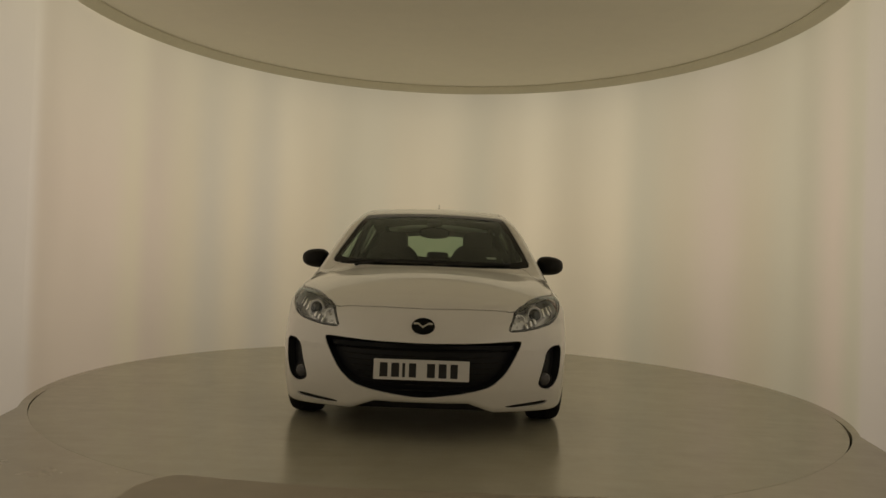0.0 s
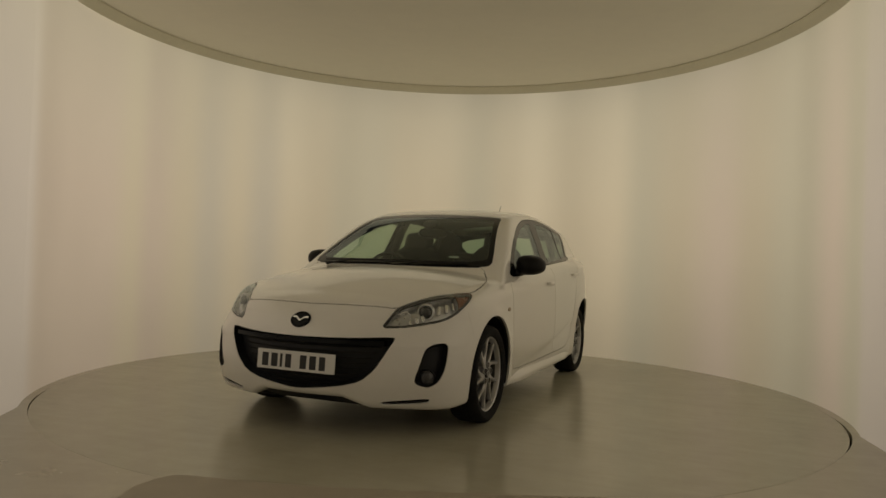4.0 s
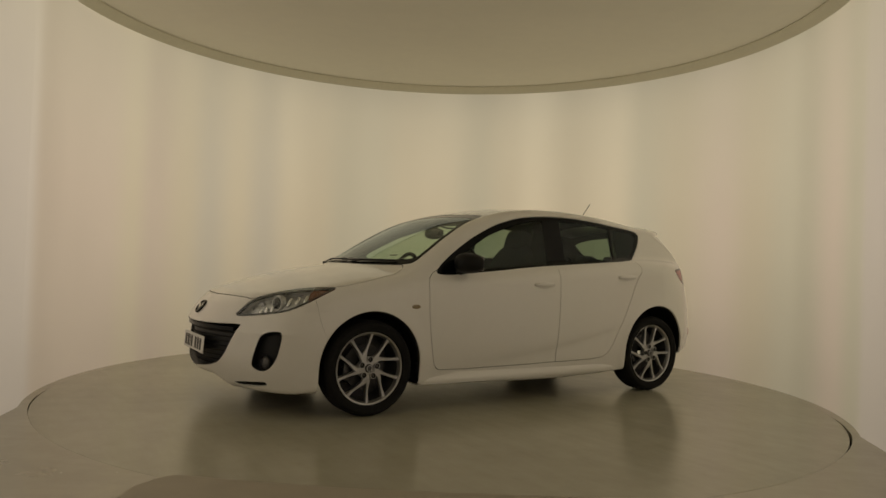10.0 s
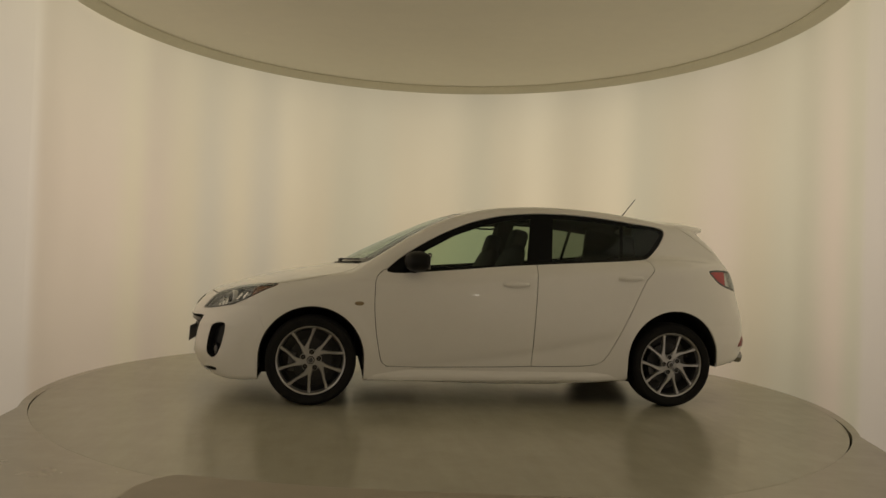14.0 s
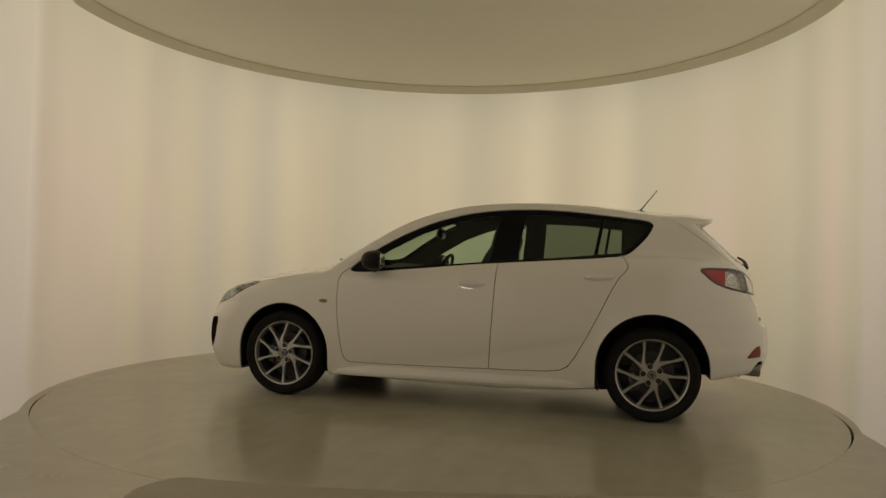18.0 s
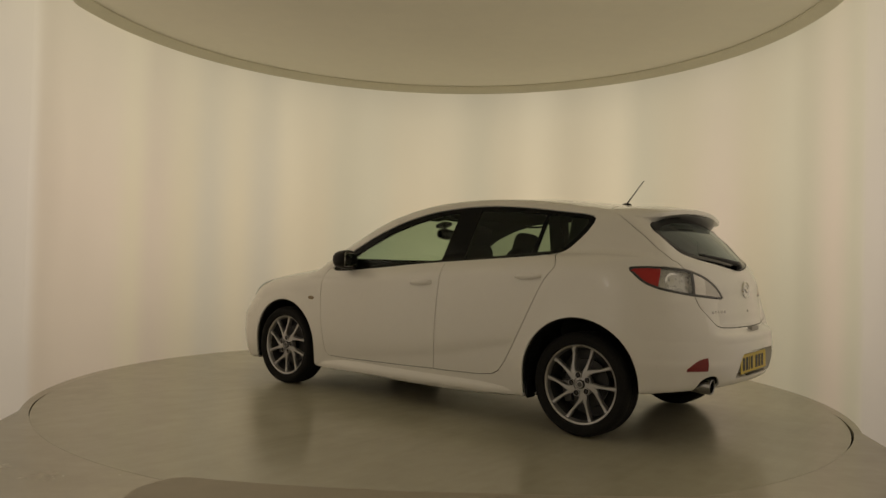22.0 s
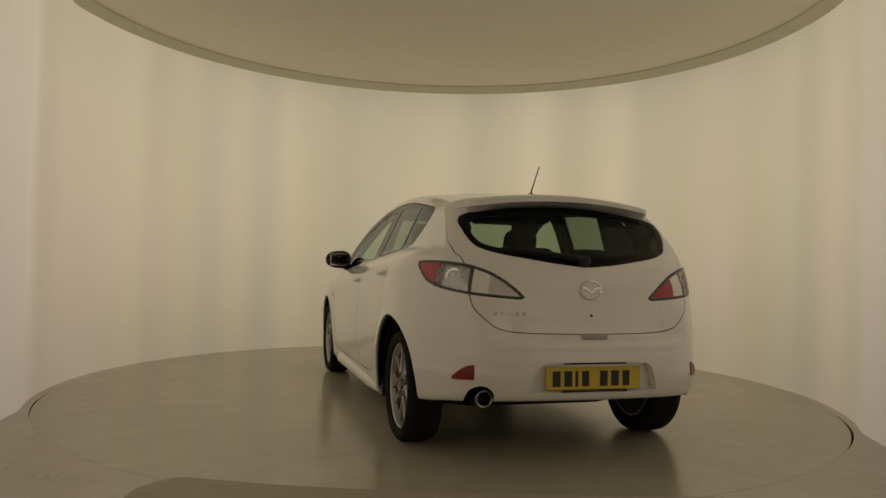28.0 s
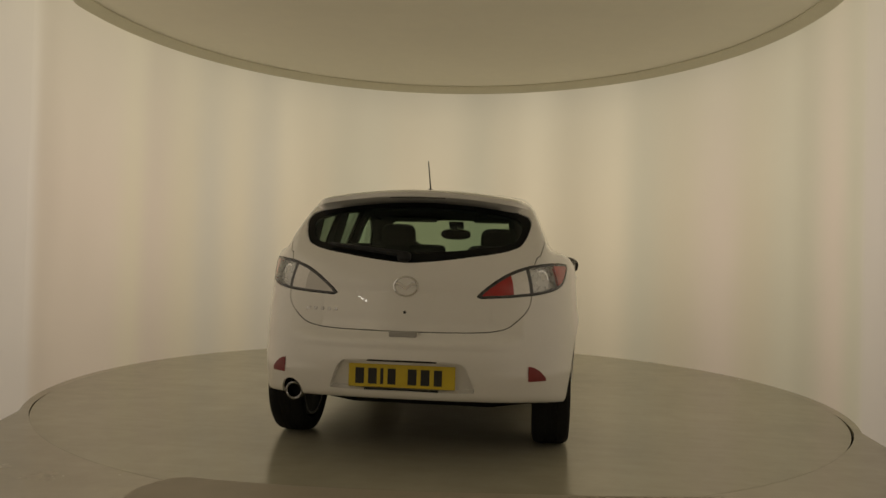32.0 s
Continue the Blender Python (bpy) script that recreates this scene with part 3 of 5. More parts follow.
def cut_skin():
    v, tris = body_grid()
    n = field_normals(v)
    for name in ORDER:
        z = ZONES[name]
        for g in ((-z.gap, z.gap) if z.gap else (0.0,)):
            v, n, tris = split_by(v, n, tris, z.f(v) - g)
    area = np.linalg.norm(np.cross(v[tris[:, 1]] - v[tris[:, 0]], v[tris[:, 2]] - v[tris[:, 0]]), axis=1)
    tris = tris[area > 1e-10]
    c = v[tris].mean(1)
    lab = zone_of(c)
    nc = n[tris].mean(1)
    nc /= np.maximum(np.linalg.norm(nc, axis=1), 1e-9)[:, None]
    ref = np.where(np.abs(nc[:, 2:3]) < 0.8, (0, 0, 1.0), (1.0, 0, 0))
    t1 = np.cross(nc, ref)
    t1 /= np.linalg.norm(t1, axis=1)[:, None]
    t2 = np.cross(nc, t1)
    seam = np.zeros(len(tris), bool)
    cuts = np.array([ZONES[k].gap > 0 for k in ORDER])
    tight = [-1] + [ORDER.index(k) for k in ("front_bumper", "rear_bumper", "skirt")]
    wide = [ORDER.index(k) for k in ("hood", "front_bumper")]
    close = np.flatnonzero(np.min([np.abs(ZONES[k].f(c)) for k in ORDER if ZONES[k].gap], axis=0) < 0.008)
    mine = lab[close]
    for radius in (0.0010, 0.0022, 0.0036):
        for ang in np.linspace(0, 2 * math.pi, 8, endpoint=False):
            q = c[close] + radius * (math.cos(ang) * t1[close] + math.sin(ang) * t2[close])
            q[:, 1] = np.abs(q[:, 1])
            other = zone_of(q)
            own = np.where(mine < 0, other, np.where(other < 0, mine, np.minimum(mine, other)))
            hit = (other != mine) & cuts[own]
            if radius == 0.0022:
                hit &= ~(np.isin(mine, tight) & np.isin(other, tight))
            if radius == 0.0036:
                hit &= np.isin(mine, wide) & np.isin(other, wide)
            seam[close] |= hit
    lab[seam] = 99
    return v, n, tris, lab


SKIN_V, SKIN_N, SKIN_T, SKIN_L = cut_skin()


def take(names):
    """The skin's points, normals and triangles of the named zones ("rest" is all unnamed skin, "seam" the gaps)."""
    keys = [-1 if q == "rest" else 99 if q == "seam" else ORDER.index(q) for q in names]
    t = SKIN_T[np.isin(SKIN_L, keys)]
    used, inv = np.unique(t, return_inverse=True)
    return SKIN_V[used], SKIN_N[used], inv.reshape(-1, 3)


def borders(t):
    e = np.concatenate([t[:, [0, 1]], t[:, [1, 2]], t[:, [2, 0]]])
    key = np.sort(e, 1)
    _, first, count = np.unique(key, axis=0, return_index=True, return_counts=True)
    return e[first[count == 1]]


def edged(v, n, t, depth, lift):
    """A sheet of skin with its border turned in (or out, for a pocket's walls)."""
    v = v + n * lift
    e = borders(t)
    e = e[v[e].mean(1)[:, 1] > 1e-3]
    if not depth or not len(e):
        return v, n, [tuple(f) for f in t]
    d = v[e[:, 1]] - v[e[:, 0]]
    d /= np.maximum(np.linalg.norm(d, axis=1), 1e-9)[:, None]
    out = np.cross(d, (n[e[:, 0]] + n[e[:, 1]]) / 2)
    p0, p1 = v[e[:, 0]], v[e[:, 1]]
    q0, q1 = p0 - n[e[:, 0]] * depth, p1 - n[e[:, 1]] * depth
    rim_v = np.stack([p0, p1, q1, q0], 1).reshape(-1, 3)
    rim_n = np.repeat(out if depth > 0 else -out, 4, 0)
    rim_f = np.arange(len(rim_v)).reshape(-1, 4)[:, ::-1] + len(v)
    return np.concatenate([v, rim_v]), np.concatenate([n, rim_n]), [tuple(f) for f in t] + [tuple(f) for f in rim_f]


def panel(name, v, n, t, material, parent, side=0, depth=0.011, lift=0.0, label="", right=None):
    """One skin panel with a turned-in edge. side: 1 left, -1 right, 0 both halves in one piece."""
    flip = np.array((1, -1, 1.0))
    verts, norms, faces = [], [], []
    for s in ((1, -1) if side == 0 else (side,)):
        v1, n1, f1 = edged(*(right if right is not None and s < 0 else (v, n, t)), depth, lift)
        base = sum(len(q) for q in verts)
        if s < 0:
            v1, n1, f1 = v1 * flip, n1 * flip, [f[::-1] for f in f1]
        verts.append(v1)
        norms.append(n1)
        faces += [tuple(i + base for i in f) for f in f1]
    return part(name, mesh_of(name, np.concatenate(verts), faces, material, np.concatenate(norms)), None, parent, label)


def both(name, zones, material, parent, label="", **kw):
    v, n, t = take(zones)
    return [panel(name, v, n, t, material, parent, s, label=label, **kw) for s in (1, -1)]


car = tagged(new("hatchback_car"), "white five-door hatchback, black mirrors, silver alloys, on the turntable", "car")
whole = dict(parent=car, side=0)
hood = panel("hood", *take(["hood"]), M_PAINT, **whole)
roof_panel = panel("roof", *take(["roof"]), M_PAINT, **whole)
tailgate = panel("tailgate", *take(["tailgate"]), M_PAINT, **whole)
front_bumper = panel("front_bumper", *take(["front_bumper"]), M_PAINT, **whole)
rear_bumper = panel("rear_bumper", *take(["rear_bumper"]), M_PAINT, right=take(["rear_bumper", "pipe_notch"]), **whole)
windscreen = panel("windscreen", *take(["screen_clear"]), M_SCREEN, car, 0, depth=0, lift=-0.004, label="clear windscreen glass")
panel("windscreen_border", *take(["windscreen"]), M_GLOSSBLACK, windscreen, 0, depth=0.006, lift=-0.003, label="black printed glass border")
panel("cowl", *take(["cowl"]), M_BLACK, car, 0, depth=0.01, lift=-0.004, label="black plastic cowl under the windscreen")
rear_window = panel("rear_window", *take(["rear_clear"]), M_DARKGLASS, car, 0, depth=0, lift=-0.004, label="dark tinted rear window")
panel("window_border", *take(["rear_window"]), M_GLOSSBLACK, rear_window, 0, depth=0.006, lift=-0.003, label="black printed glass border")
trims = both("window_trim", ["dlo"], M_GLOSSBLACK, car, "gloss black side window surround", depth=0.012, lift=-0.003)
for zone, mat, lab in (("glass_front", M_GLASS, "clear green-tinted door window"), ("glass_rear", M_PRIVACY, "dark tinted door window"), ("glass_quarter", M_PRIVACY, "dark tinted quarter window")):
    both("side_window", [zone], mat, car, lab, depth=0, lift=-0.005)
front_doors = both("front_door", ["front_door"], M_PAINT, car)
rear_doors = both("rear_door", ["rear_door"], M_PAINT, car)
body_sides = both("body_side", ["rest"], M_PAINT, car)
skirts = both("side_skirt", ["skirt"], M_PAINT, car)


# ---- more of the car's materials ----
M_BUCKET = simple("lamp_housing", (0.66, 0.66, 0.66), 0.30, metal=0.6, vary=0.08, scale=40)
M_REFLECT = simple("lamp_reflector", (0.86, 0.86, 0.87), 0.20, metal=1.0, vary=0.04)
M_AMBER = simple("amber_plastic", (0.27, 0.20, 0.10), 0.3, coat=0.4)
M_TURN = simple("turn_signal_plastic", (0.23, 0.10, 0.06), 0.25, coat=0.5)
M_RED = simple("red_plastic", (0.38, 0.012, 0.012), 0.18, coat=0.6, vary=0.08)
M_REDREF = simple("red_reflector", (0.20, 0.012, 0.010), 0.35, vary=0.08)
M_PALE = simple("clear_lamp_plastic", (0.82, 0.80, 0.77), 0.22, coat=0.6, vary=0.08, scale=60)
M_SMOKE = simple("smoked_plastic", (0.055, 0.055, 0.058), 0.25, coat=0.4)
M_SILVER = simple("lamp_silver", (0.62, 0.61, 0.60), 0.28, metal=0.45, vary=0.06, scale=40, coat=0.5)
M_CLEARGREY = simple("clear_grey_plastic", (0.60, 0.58, 0.55), 0.24, coat=0.5, vary=0.03, scale=15)
# grey stands for the shadow on the tailgate grip
M_GRIPSHADE = simple("grey_plastic", (0.36, 0.35, 0.33), 0.5, vary=0.04, scale=20)
M_PLATE_W = simple("plate_white", (0.70, 0.70, 0.68), 0.4, vary=0.03)
M_PLATE_Y = simple("plate_yellow", (0.62, 0.47, 0.03), 0.4, vary=0.03)
M_PIPE = simple("exhaust_metal", (0.30, 0.30, 0.30), 0.22, metal=1.0, vary=0.1)
M_MIRROR = simple("mirror_black", (0.006, 0.006, 0.006), 0.5, vary=0.1, spec=0.2)
M_INK = simple("plate_ink", (0.015, 0.015, 0.015), 0.5)
M_DARKSTEEL = simple("dark_steel", (0.10, 0.10, 0.105), 0.45, metal=0.8, vary=0.3, scale=80)
M_CLOTH = simple("seat_cloth", (0.022, 0.022, 0.024), 0.9, vary=0.3, scale=150, bump=0.4)
M_TRIM = simple("dash_plastic", (0.02, 0.02, 0.021), 0.7, vary=0.15, scale=120, bump=0.25)
M_LININGS = simple("head_lining", (0.038, 0.042, 0.040), 0.9, vary=0.1, scale=100)
# shade behind the spokes put into the colour of rim barrel and brake disc
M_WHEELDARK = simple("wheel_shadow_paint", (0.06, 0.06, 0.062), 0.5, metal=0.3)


def carve(v, n, t, f, inside=True):
    """The part of a triangle set where f is below zero (or above)."""
    v, n, t = split_by(v, n, t, f(v))
    m = f(v[t].mean(1)) < 0
    t = t[m if inside else ~m]
    used, inv = np.unique(t, return_inverse=True)
    return v[used], n[used], inv.reshape(-1, 3)


def skin_point(x, y=None, z=None):
    """A point on the skin: the missing coordinate is found from inside outwards."""
    if y is None:
        o, d = np.array((x, 0.0, z)), np.array((0, 1.0, 0))
    elif z is None:
        o, d = np.array((x, y, 0.7)), np.array((0, 0, 1.0))
    else:
        o, d = np.array((0.0, y, z)), np.array((float(x), 0, 0))
    lo, hi = 0.0, 2.6
    for _ in range(3):
        tries = np.linspace(lo, hi, 65)
        k = max(1, int((body_field(o + d * tries[:, None]) >= 0).argmax()))
        lo, hi = tries[k - 1], tries[k]
    p = o + d * lo
    return Vector(p), Vector(field_normals(p[None])[0])


def facing(p, n, lift=0.0, up=(0, 0, 1)):
    """A pose at p whose z axis points along n and whose y axis is up."""
    z = Vector(n).normalized()
    x = Vector(up).cross(z).normalized()
    y = z.cross(x)
    m = Matrix((x, y, z)).transposed().to_4x4()
    m.translation = Vector(p) + z * lift
    return m


def mirror_y(bm):
    bmesh.ops.scale(bm, vec=(1, -1, 1), verts=bm.verts)
    bmesh.ops.reverse_faces(bm, faces=bm.faces)
    return bm


def ball(rx, ry, rz, power=2.0, seg=32, rings=18):
    """A superellipsoid: power above 2 squares it up."""
    bm = bmesh.new()
    bmesh.ops.create_uvsphere(bm, u_segments=seg, v_segments=rings, radius=1)
    for q in bm.verts:
        k = (abs(q.co.x) ** power + abs(q.co.y) ** power + abs(q.co.z) ** power) ** (-1 / power)
        q.co = Vector((q.co.x * k * rx, q.co.y * k * ry, q.co.z * k * rz))
    return smooth_by_angle(bm, 60)


def tube(path, radius, sides=10, cap=True):
    """A round bar along points; radius may be a number or one a point."""
    bm = bmesh.new()
    pts = [Vector(p) for p in path]
    rad = radius if isinstance(radius, (list, tuple)) else [radius] * len(pts)
    rings = []
    for i, p in enumerate(pts):
        d = (pts[min(i + 1, len(pts) - 1)] - pts[max(i - 1, 0)]).normalized()
        a = d.orthogonal().normalized() if i == 0 else (ref - d * ref.dot(d)).normalized()
        ref = a
        b = d.cross(a)
        rings.append([bm.verts.new(p + (a * math.cos(k * 2 * math.pi / sides) + b * math.sin(k * 2 * math.pi / sides)) * rad[i]) for k in range(sides)])
    for r0, r1 in zip(rings, rings[1:]):
        for k in range(sides):
            bm.faces.new((r0[k], r0[(k + 1) % sides], r1[(k + 1) % sides], r1[k]))
    if cap:
        bm.faces.new(rings[0][::-1])
        bm.faces.new(rings[-1])
    return smooth_by_angle(bm, 45)


def loft(sections, close=True, cap=True):
    """Joins rows of points of equal count."""
    bm = bmesh.new()
    rows = [[bm.verts.new(p) for p in s] for s in sections]
    m = len(rows[0])
    for a, b in zip(rows, rows[1:]):
        for j in range(m if close else m - 1):
            bm.faces.new((a[j], a[(j + 1) % m], b[(j + 1) % m], b[j]))
    if cap and close:
        bm.faces.new(rows[0][::-1])
        bm.faces.new(rows[-1])
    bmesh.ops.recalc_face_normals(bm, faces=bm.faces)
    return smooth_by_angle(bm, 40)


# ---- dark inner shell, openings and lamps ----
LINED = ["rest", "seam", "hood", "cowl", "roof", "tailgate", "front_door", "rear_door", "front_bumper", "rear_bumper", "skirt", "dlo", "windscreen", "rear_window"]
v, n, t = take(LINED)
panel("inner_shell", v, n, t, M_LININGS, car, 0, depth=0, lift=-0.022, label="dark inner lining of the body")


def biggest(v, n, t):
    """The largest joined piece of a triangle set."""
    mark = np.arange(len(v))
    while True:
        low = mark[t].min(1)
        fresh = mark.copy()
        for k in range(3):
            np.minimum.at(fresh, t[:, k], low)
        if (fresh == mark).all():
            break
        mark = fresh
    ids, count = np.unique(mark[t[:, 0]], return_counts=True)
    t = t[mark[t[:, 0]] == ids[count.argmax()]]
    used, inv = np.unique(t, return_inverse=True)
    return v[used], n[used], inv.reshape(-1, 3)


mouth_v, mouth_n, mouth_t = take(["mouth"])
grille = panel("grille", mouth_v, mouth_n, mouth_t, M_BLACK, front_bumper, 0, depth=-0.055, lift=-0.055, label="black recessed front grille")
for k in range(8):
    z = 0.300 + 0.031 * k
    w = 0.285 + 0.185 * (k / 7) ** 0.8
    path = []
    for y in np.linspace(-w, w, 25):
        p, q = skin_point(1, abs(y), z)
        path.append((p.x - 0.042 - 0.022 * (abs(y) / w) ** 6, y, z))
    part("grille_slat", tube(path, 0.004, 6), M_LINER, grille)
bar = []
for y in np.linspace(-0.50, 0.50, 31):
    p, q = skin_point(1, abs(y), 0.545)
    bar.append([(p.x - 0.012, y, 0.556), (p.x - 0.010, y, 0.532), (p.x - 0.03, y, 0.526), (p.x - 0.04, y, 0.556)])
part("grille_bar", loft(bar), M_GLOSSBLACK, grille, "gloss black upper grille bar")

for s in (1, -1):
    fv, fn, ft = take(["fog_pocket"])
    pocket = panel("fog_lamp_pocket", fv, fn, ft, M_BLACK, front_bumper, s, depth=-0.045, lift=-0.045, label="black fog lamp surround")
    lamp = part("fog_lamp", lathe([(0.0, 0.012), (0.028, 0.010), (0.040, 0.002), (0.044, -0.006), (0.044, -0.03), (0.0, -0.03)], 32), M_SMOKE, front_bumper, "round dark fog lamp", at=facing((1.962, 0.700 * s, 0.353), (0.92, 0.38 * s, 0.0)))
    part("lamp_ring", lathe([(0.041, 0.0), (0.046, 0.004), (0.050, 0.0), (0.050, -0.02), (0.041, -0.02)], 32, True), M_BLACK, lamp)
    sv, sn, st = biggest(*take(["slit"]))
    panel("bumper_slit", sv, sn, st, M_BLACK, front_bumper, s, depth=-0.03, lift=-0.03, label="thin black lower bumper slot")


def lamp_corner(u):
    return lambda p: (p[:, 1] - p[:, 0]) * 0.7071 - u


def lamp_point(x, z):
    return skin_point(x, None, z)


hv, hn, ht = take(["headlight"])
for s in (1, -1):
    head = panel("headlight", hv, hn, ht, M_LENS, car, s, depth=0.0, label="clear headlight with chrome reflectors")
    back_v, back_n, back_t = carve(hv, hn, ht, lamp_corner(-0.665))
    panel("lamp_housing", back_v, back_n, back_t, M_BUCKET, head, s, depth=-0.045, lift=-0.045)
    tip_v, tip_n, tip_t = carve(hv, hn, ht, lamp_corner(-0.665), False)
    panel("turn_signal", tip_v, tip_n, tip_t, M_TURN, head, s, depth=-0.012, lift=-0.012, label="pale amber turn signal tip")
    rim_v, rim_n, rim_t = carve(hv, hn, ht, lambda p: -0.011 - ZONES["headlight"].f(p))
    panel("lamp_border", rim_v, rim_n, rim_t, M_SMOKE, head, s, depth=0.012, lift=-0.003)
    aim = (0.90, 0.30 * s, 0.10)
    p0 = Vector((1.868, 0.640 * s, 0.712))
    part("projector_lens", ball(0.036, 0.036, 0.026), M_SMOKE, head, "dark glass projector lens", at=facing(p0, aim, 0.006))
    part("projector_ring", lathe([(0.035, 0.004), (0.039, 0.012), (0.046, 0.013), (0.052, 0.006), (0.054, -0.02), (0.035, -0.02)], 36, True), M_BUCKET, head, at=facing(p0, aim))
    p1 = Vector((1.945, 0.545 * s, 0.680))
    part("high_beam_reflector", lathe([(0.0, -0.022), (0.020, -0.014), (0.034, 0.006), (0.037, 0.006), (0.037, -0.025), (0.0, -0.03)], 32), M_REFLECT, head, at=facing(p1, aim))
    part("bulb", ball(0.009, 0.009, 0.016), M_PALE, head, at=facing(p1, aim, 0.0))
    for k in range(5):
        pk, qk = lamp_point(1.835 - 0.046 * k, 0.742 + 0.011 * k)
        fin = box(0.020, 0.062 - 0.006 * k, 0.012, 0.004, 2)
        part("reflector_facet", fin, M_REFLECT, head, at=facing((pk.x, pk.y * s, pk.z), (qk.x, qk.y * s, qk.z), -0.034) @ pose(0, 0, 0, 0, 0, -14 * s))
    for k in range(3):
        pk, qk = lamp_point(1.985 - 0.028 * k, 0.668 + 0.012 * k)
        part("reflector_facet", ball(0.010, 0.022, 0.008, 3), M_REFLECT, head, at=facing((pk.x, pk.y * s, pk.z), (qk.x, qk.y * s, qk.z), -0.034))

tail_v, tail_n, tail_t = take(["taillight"])


def tail_s(u):
    return lambda p: (p[:, 1] + p[:, 0]) * 0.7071 - u


for s in (1, -1):
    side_word = "red, clear and silver tail light with dark surround"
    core = carve(tail_v, tail_n, tail_t, lambda p: ZONES["taillight"].f(p) + 0.0115)
    edge = carve(tail_v, tail_n, tail_t, lambda p: -0.0115 - ZONES["taillight"].f(p))
    tl = panel("taillight", *edge, M_SMOKE, car, s, depth=0.012, label=side_word)
    red = carve(*core, lambda p: -tail_s(-0.712)(p) - 0.22 * (p[:, 2] - 0.95))
    panel("brake_lens", *red, M_RED, tl, s, depth=0.012, lift=-0.001, label="red lens")
    rest = carve(*core, lambda p: -tail_s(-0.712)(p) - 0.22 * (p[:, 2] - 0.95), False)
    mid_lens = carve(*rest, lambda p: -tail_s(-0.898)(p))
    panel("lamp_lens", *mid_lens, M_LENS, tl, s, depth=0.0, lift=-0.001)
    panel("lamp_housing", *mid_lens, M_SILVER, tl, s, depth=-0.03, lift=-0.03)
    bar_ = carve(*carve(*rest, lambda p: -tail_s(-0.898)(p), False), lambda p: -tail_s(-0.916)(p))
    panel("lamp_divider", *bar_, M_SMOKE, tl, s, depth=0.01)
    inner = carve(*rest, lambda p: -tail_s(-0.916)(p), False)
    block = carve(*inner, lambda p: -tail_s(-0.995)(p))
    panel("reverse_lens", *block, M_PALE, tl, s, depth=0.012, lift=-0.001, label="pale lens block")
    last = carve(*inner, lambda p: -tail_s(-0.995)(p), False)
    panel("inner_lens", *last, M_CLEARGREY if s > 0 else M_RED, tl, s, depth=0.012, lift=-0.001, label="pale grey lens" if s > 0 else "red fog lens")
    pc, nc = Vector((-1.800, 0.672 * s, 0.938)), Vector((-0.72, 0.66 * s, 0.12))
    part("lamp_ring", lathe([(0.030, 0.004), (0.034, 0.010), (0.044, 0.010), (0.048, 0.0), (0.030, -0.01)], 36, True), M_REFLECT, tl, at=facing(pc, nc, -0.022))
    part("bulb_cover", ball(0.026, 0.026, 0.012), M_PALE, tl, at=facing(pc, nc, -0.018))

# ---- number plates, badges, small front and rear trim ----


def plate(parent, centre, n, material, tilt_label):
    m = facing(centre, n)
    base = part("number_plate", box(0.52, 0.111, 0.004, 0.0015, 1), material, parent, tilt_label, at=m)
    xs = [-0.205, -0.142, -0.096, -0.048, 0.052, 0.115, 0.177]
    for x, w in zip(xs, (0.050, 0.050, 0.018, 0.046, 0.050, 0.050, 0.046)):
        part("plate_bar", box(w * 0.86, 0.076, 0.0016, 0.0005, 1), M_INK, base, at=pose(x, -0.002, 0.0028))
    return base


plate(front_bumper, (2.221, 0.0, 0.418), (1, 0, 0.06), M_PLATE_W, "white plate with dark bars")
rear_rec = panel("plate_recess", *take(["plate_recess"]), M_PAINT, rear_bumper, 0, depth=-0.045, lift=-0.045, label="recessed white plate panel")
plate(rear_bumper, (-2.054, 0.0, 0.452), (-1, 0, 0.02), M_PLATE_Y, "yellow plate with dark bars")
part("plate_lamp_strip", box(0.010, 0.34, 0.010, 0.003, at=pose(-2.066, 0, 0.527)), M_BLACK, rear_bumper, "black strip over the plate")
part("plate_lower_strip", box(0.012, 0.36, 0.010, 0.003, at=pose(-2.062, 0, 0.388)), M_BLACK, rear_bumper, "black strip under the plate")


def emblem(parent, at, dark):
    """An oval badge: ring with a plain winged shape in it."""
    e = part("badge", lathe([(0.0, 0.004), (0.050, 0.003), (0.054, 0.0), (0.054, -0.006), (0.0, -0.006)], 40), M_GLOSSBLACK if dark else M_PAINT, parent, "oval badge, dark with chrome wing" if dark else "oval chrome badge", at=at @ Matrix.Diagonal((1.12, 0.90, 1, 1)))
    part("badge_ring", lathe([(0.046, 0.002), (0.050, 0.008), (0.056, 0.006), (0.058, -0.004), (0.046, -0.004)], 40, True), M_GLOSSBLACK if dark else M_CHROME, e)
    wing = [(-0.046, 0.012), (-0.026, 0.014), (0.0, -0.012), (0.026, 0.014), (0.046, 0.012)]
    bm = bmesh.new()
    up = [bm.verts.new((x, y + 0.006, 0.009)) for x, y in wing]
    dn = [bm.verts.new((x, y - 0.007, 0.009)) for x, y in wing]
    ub = [bm.verts.new((x, y + 0.009, 0.002)) for x, y in wing]
    db = [bm.verts.new((x, y - 0.010, 0.002)) for x, y in wing]
    for i in range(4):
        bm.faces.new((dn[i], dn[i + 1], up[i + 1], up[i]))
        bm.faces.new((up[i], up[i + 1], ub[i + 1], ub[i]))
        bm.faces.new((db[i], db[i + 1], dn[i + 1], dn[i]))
    part("badge_wing", bm, M_CHROME, e)


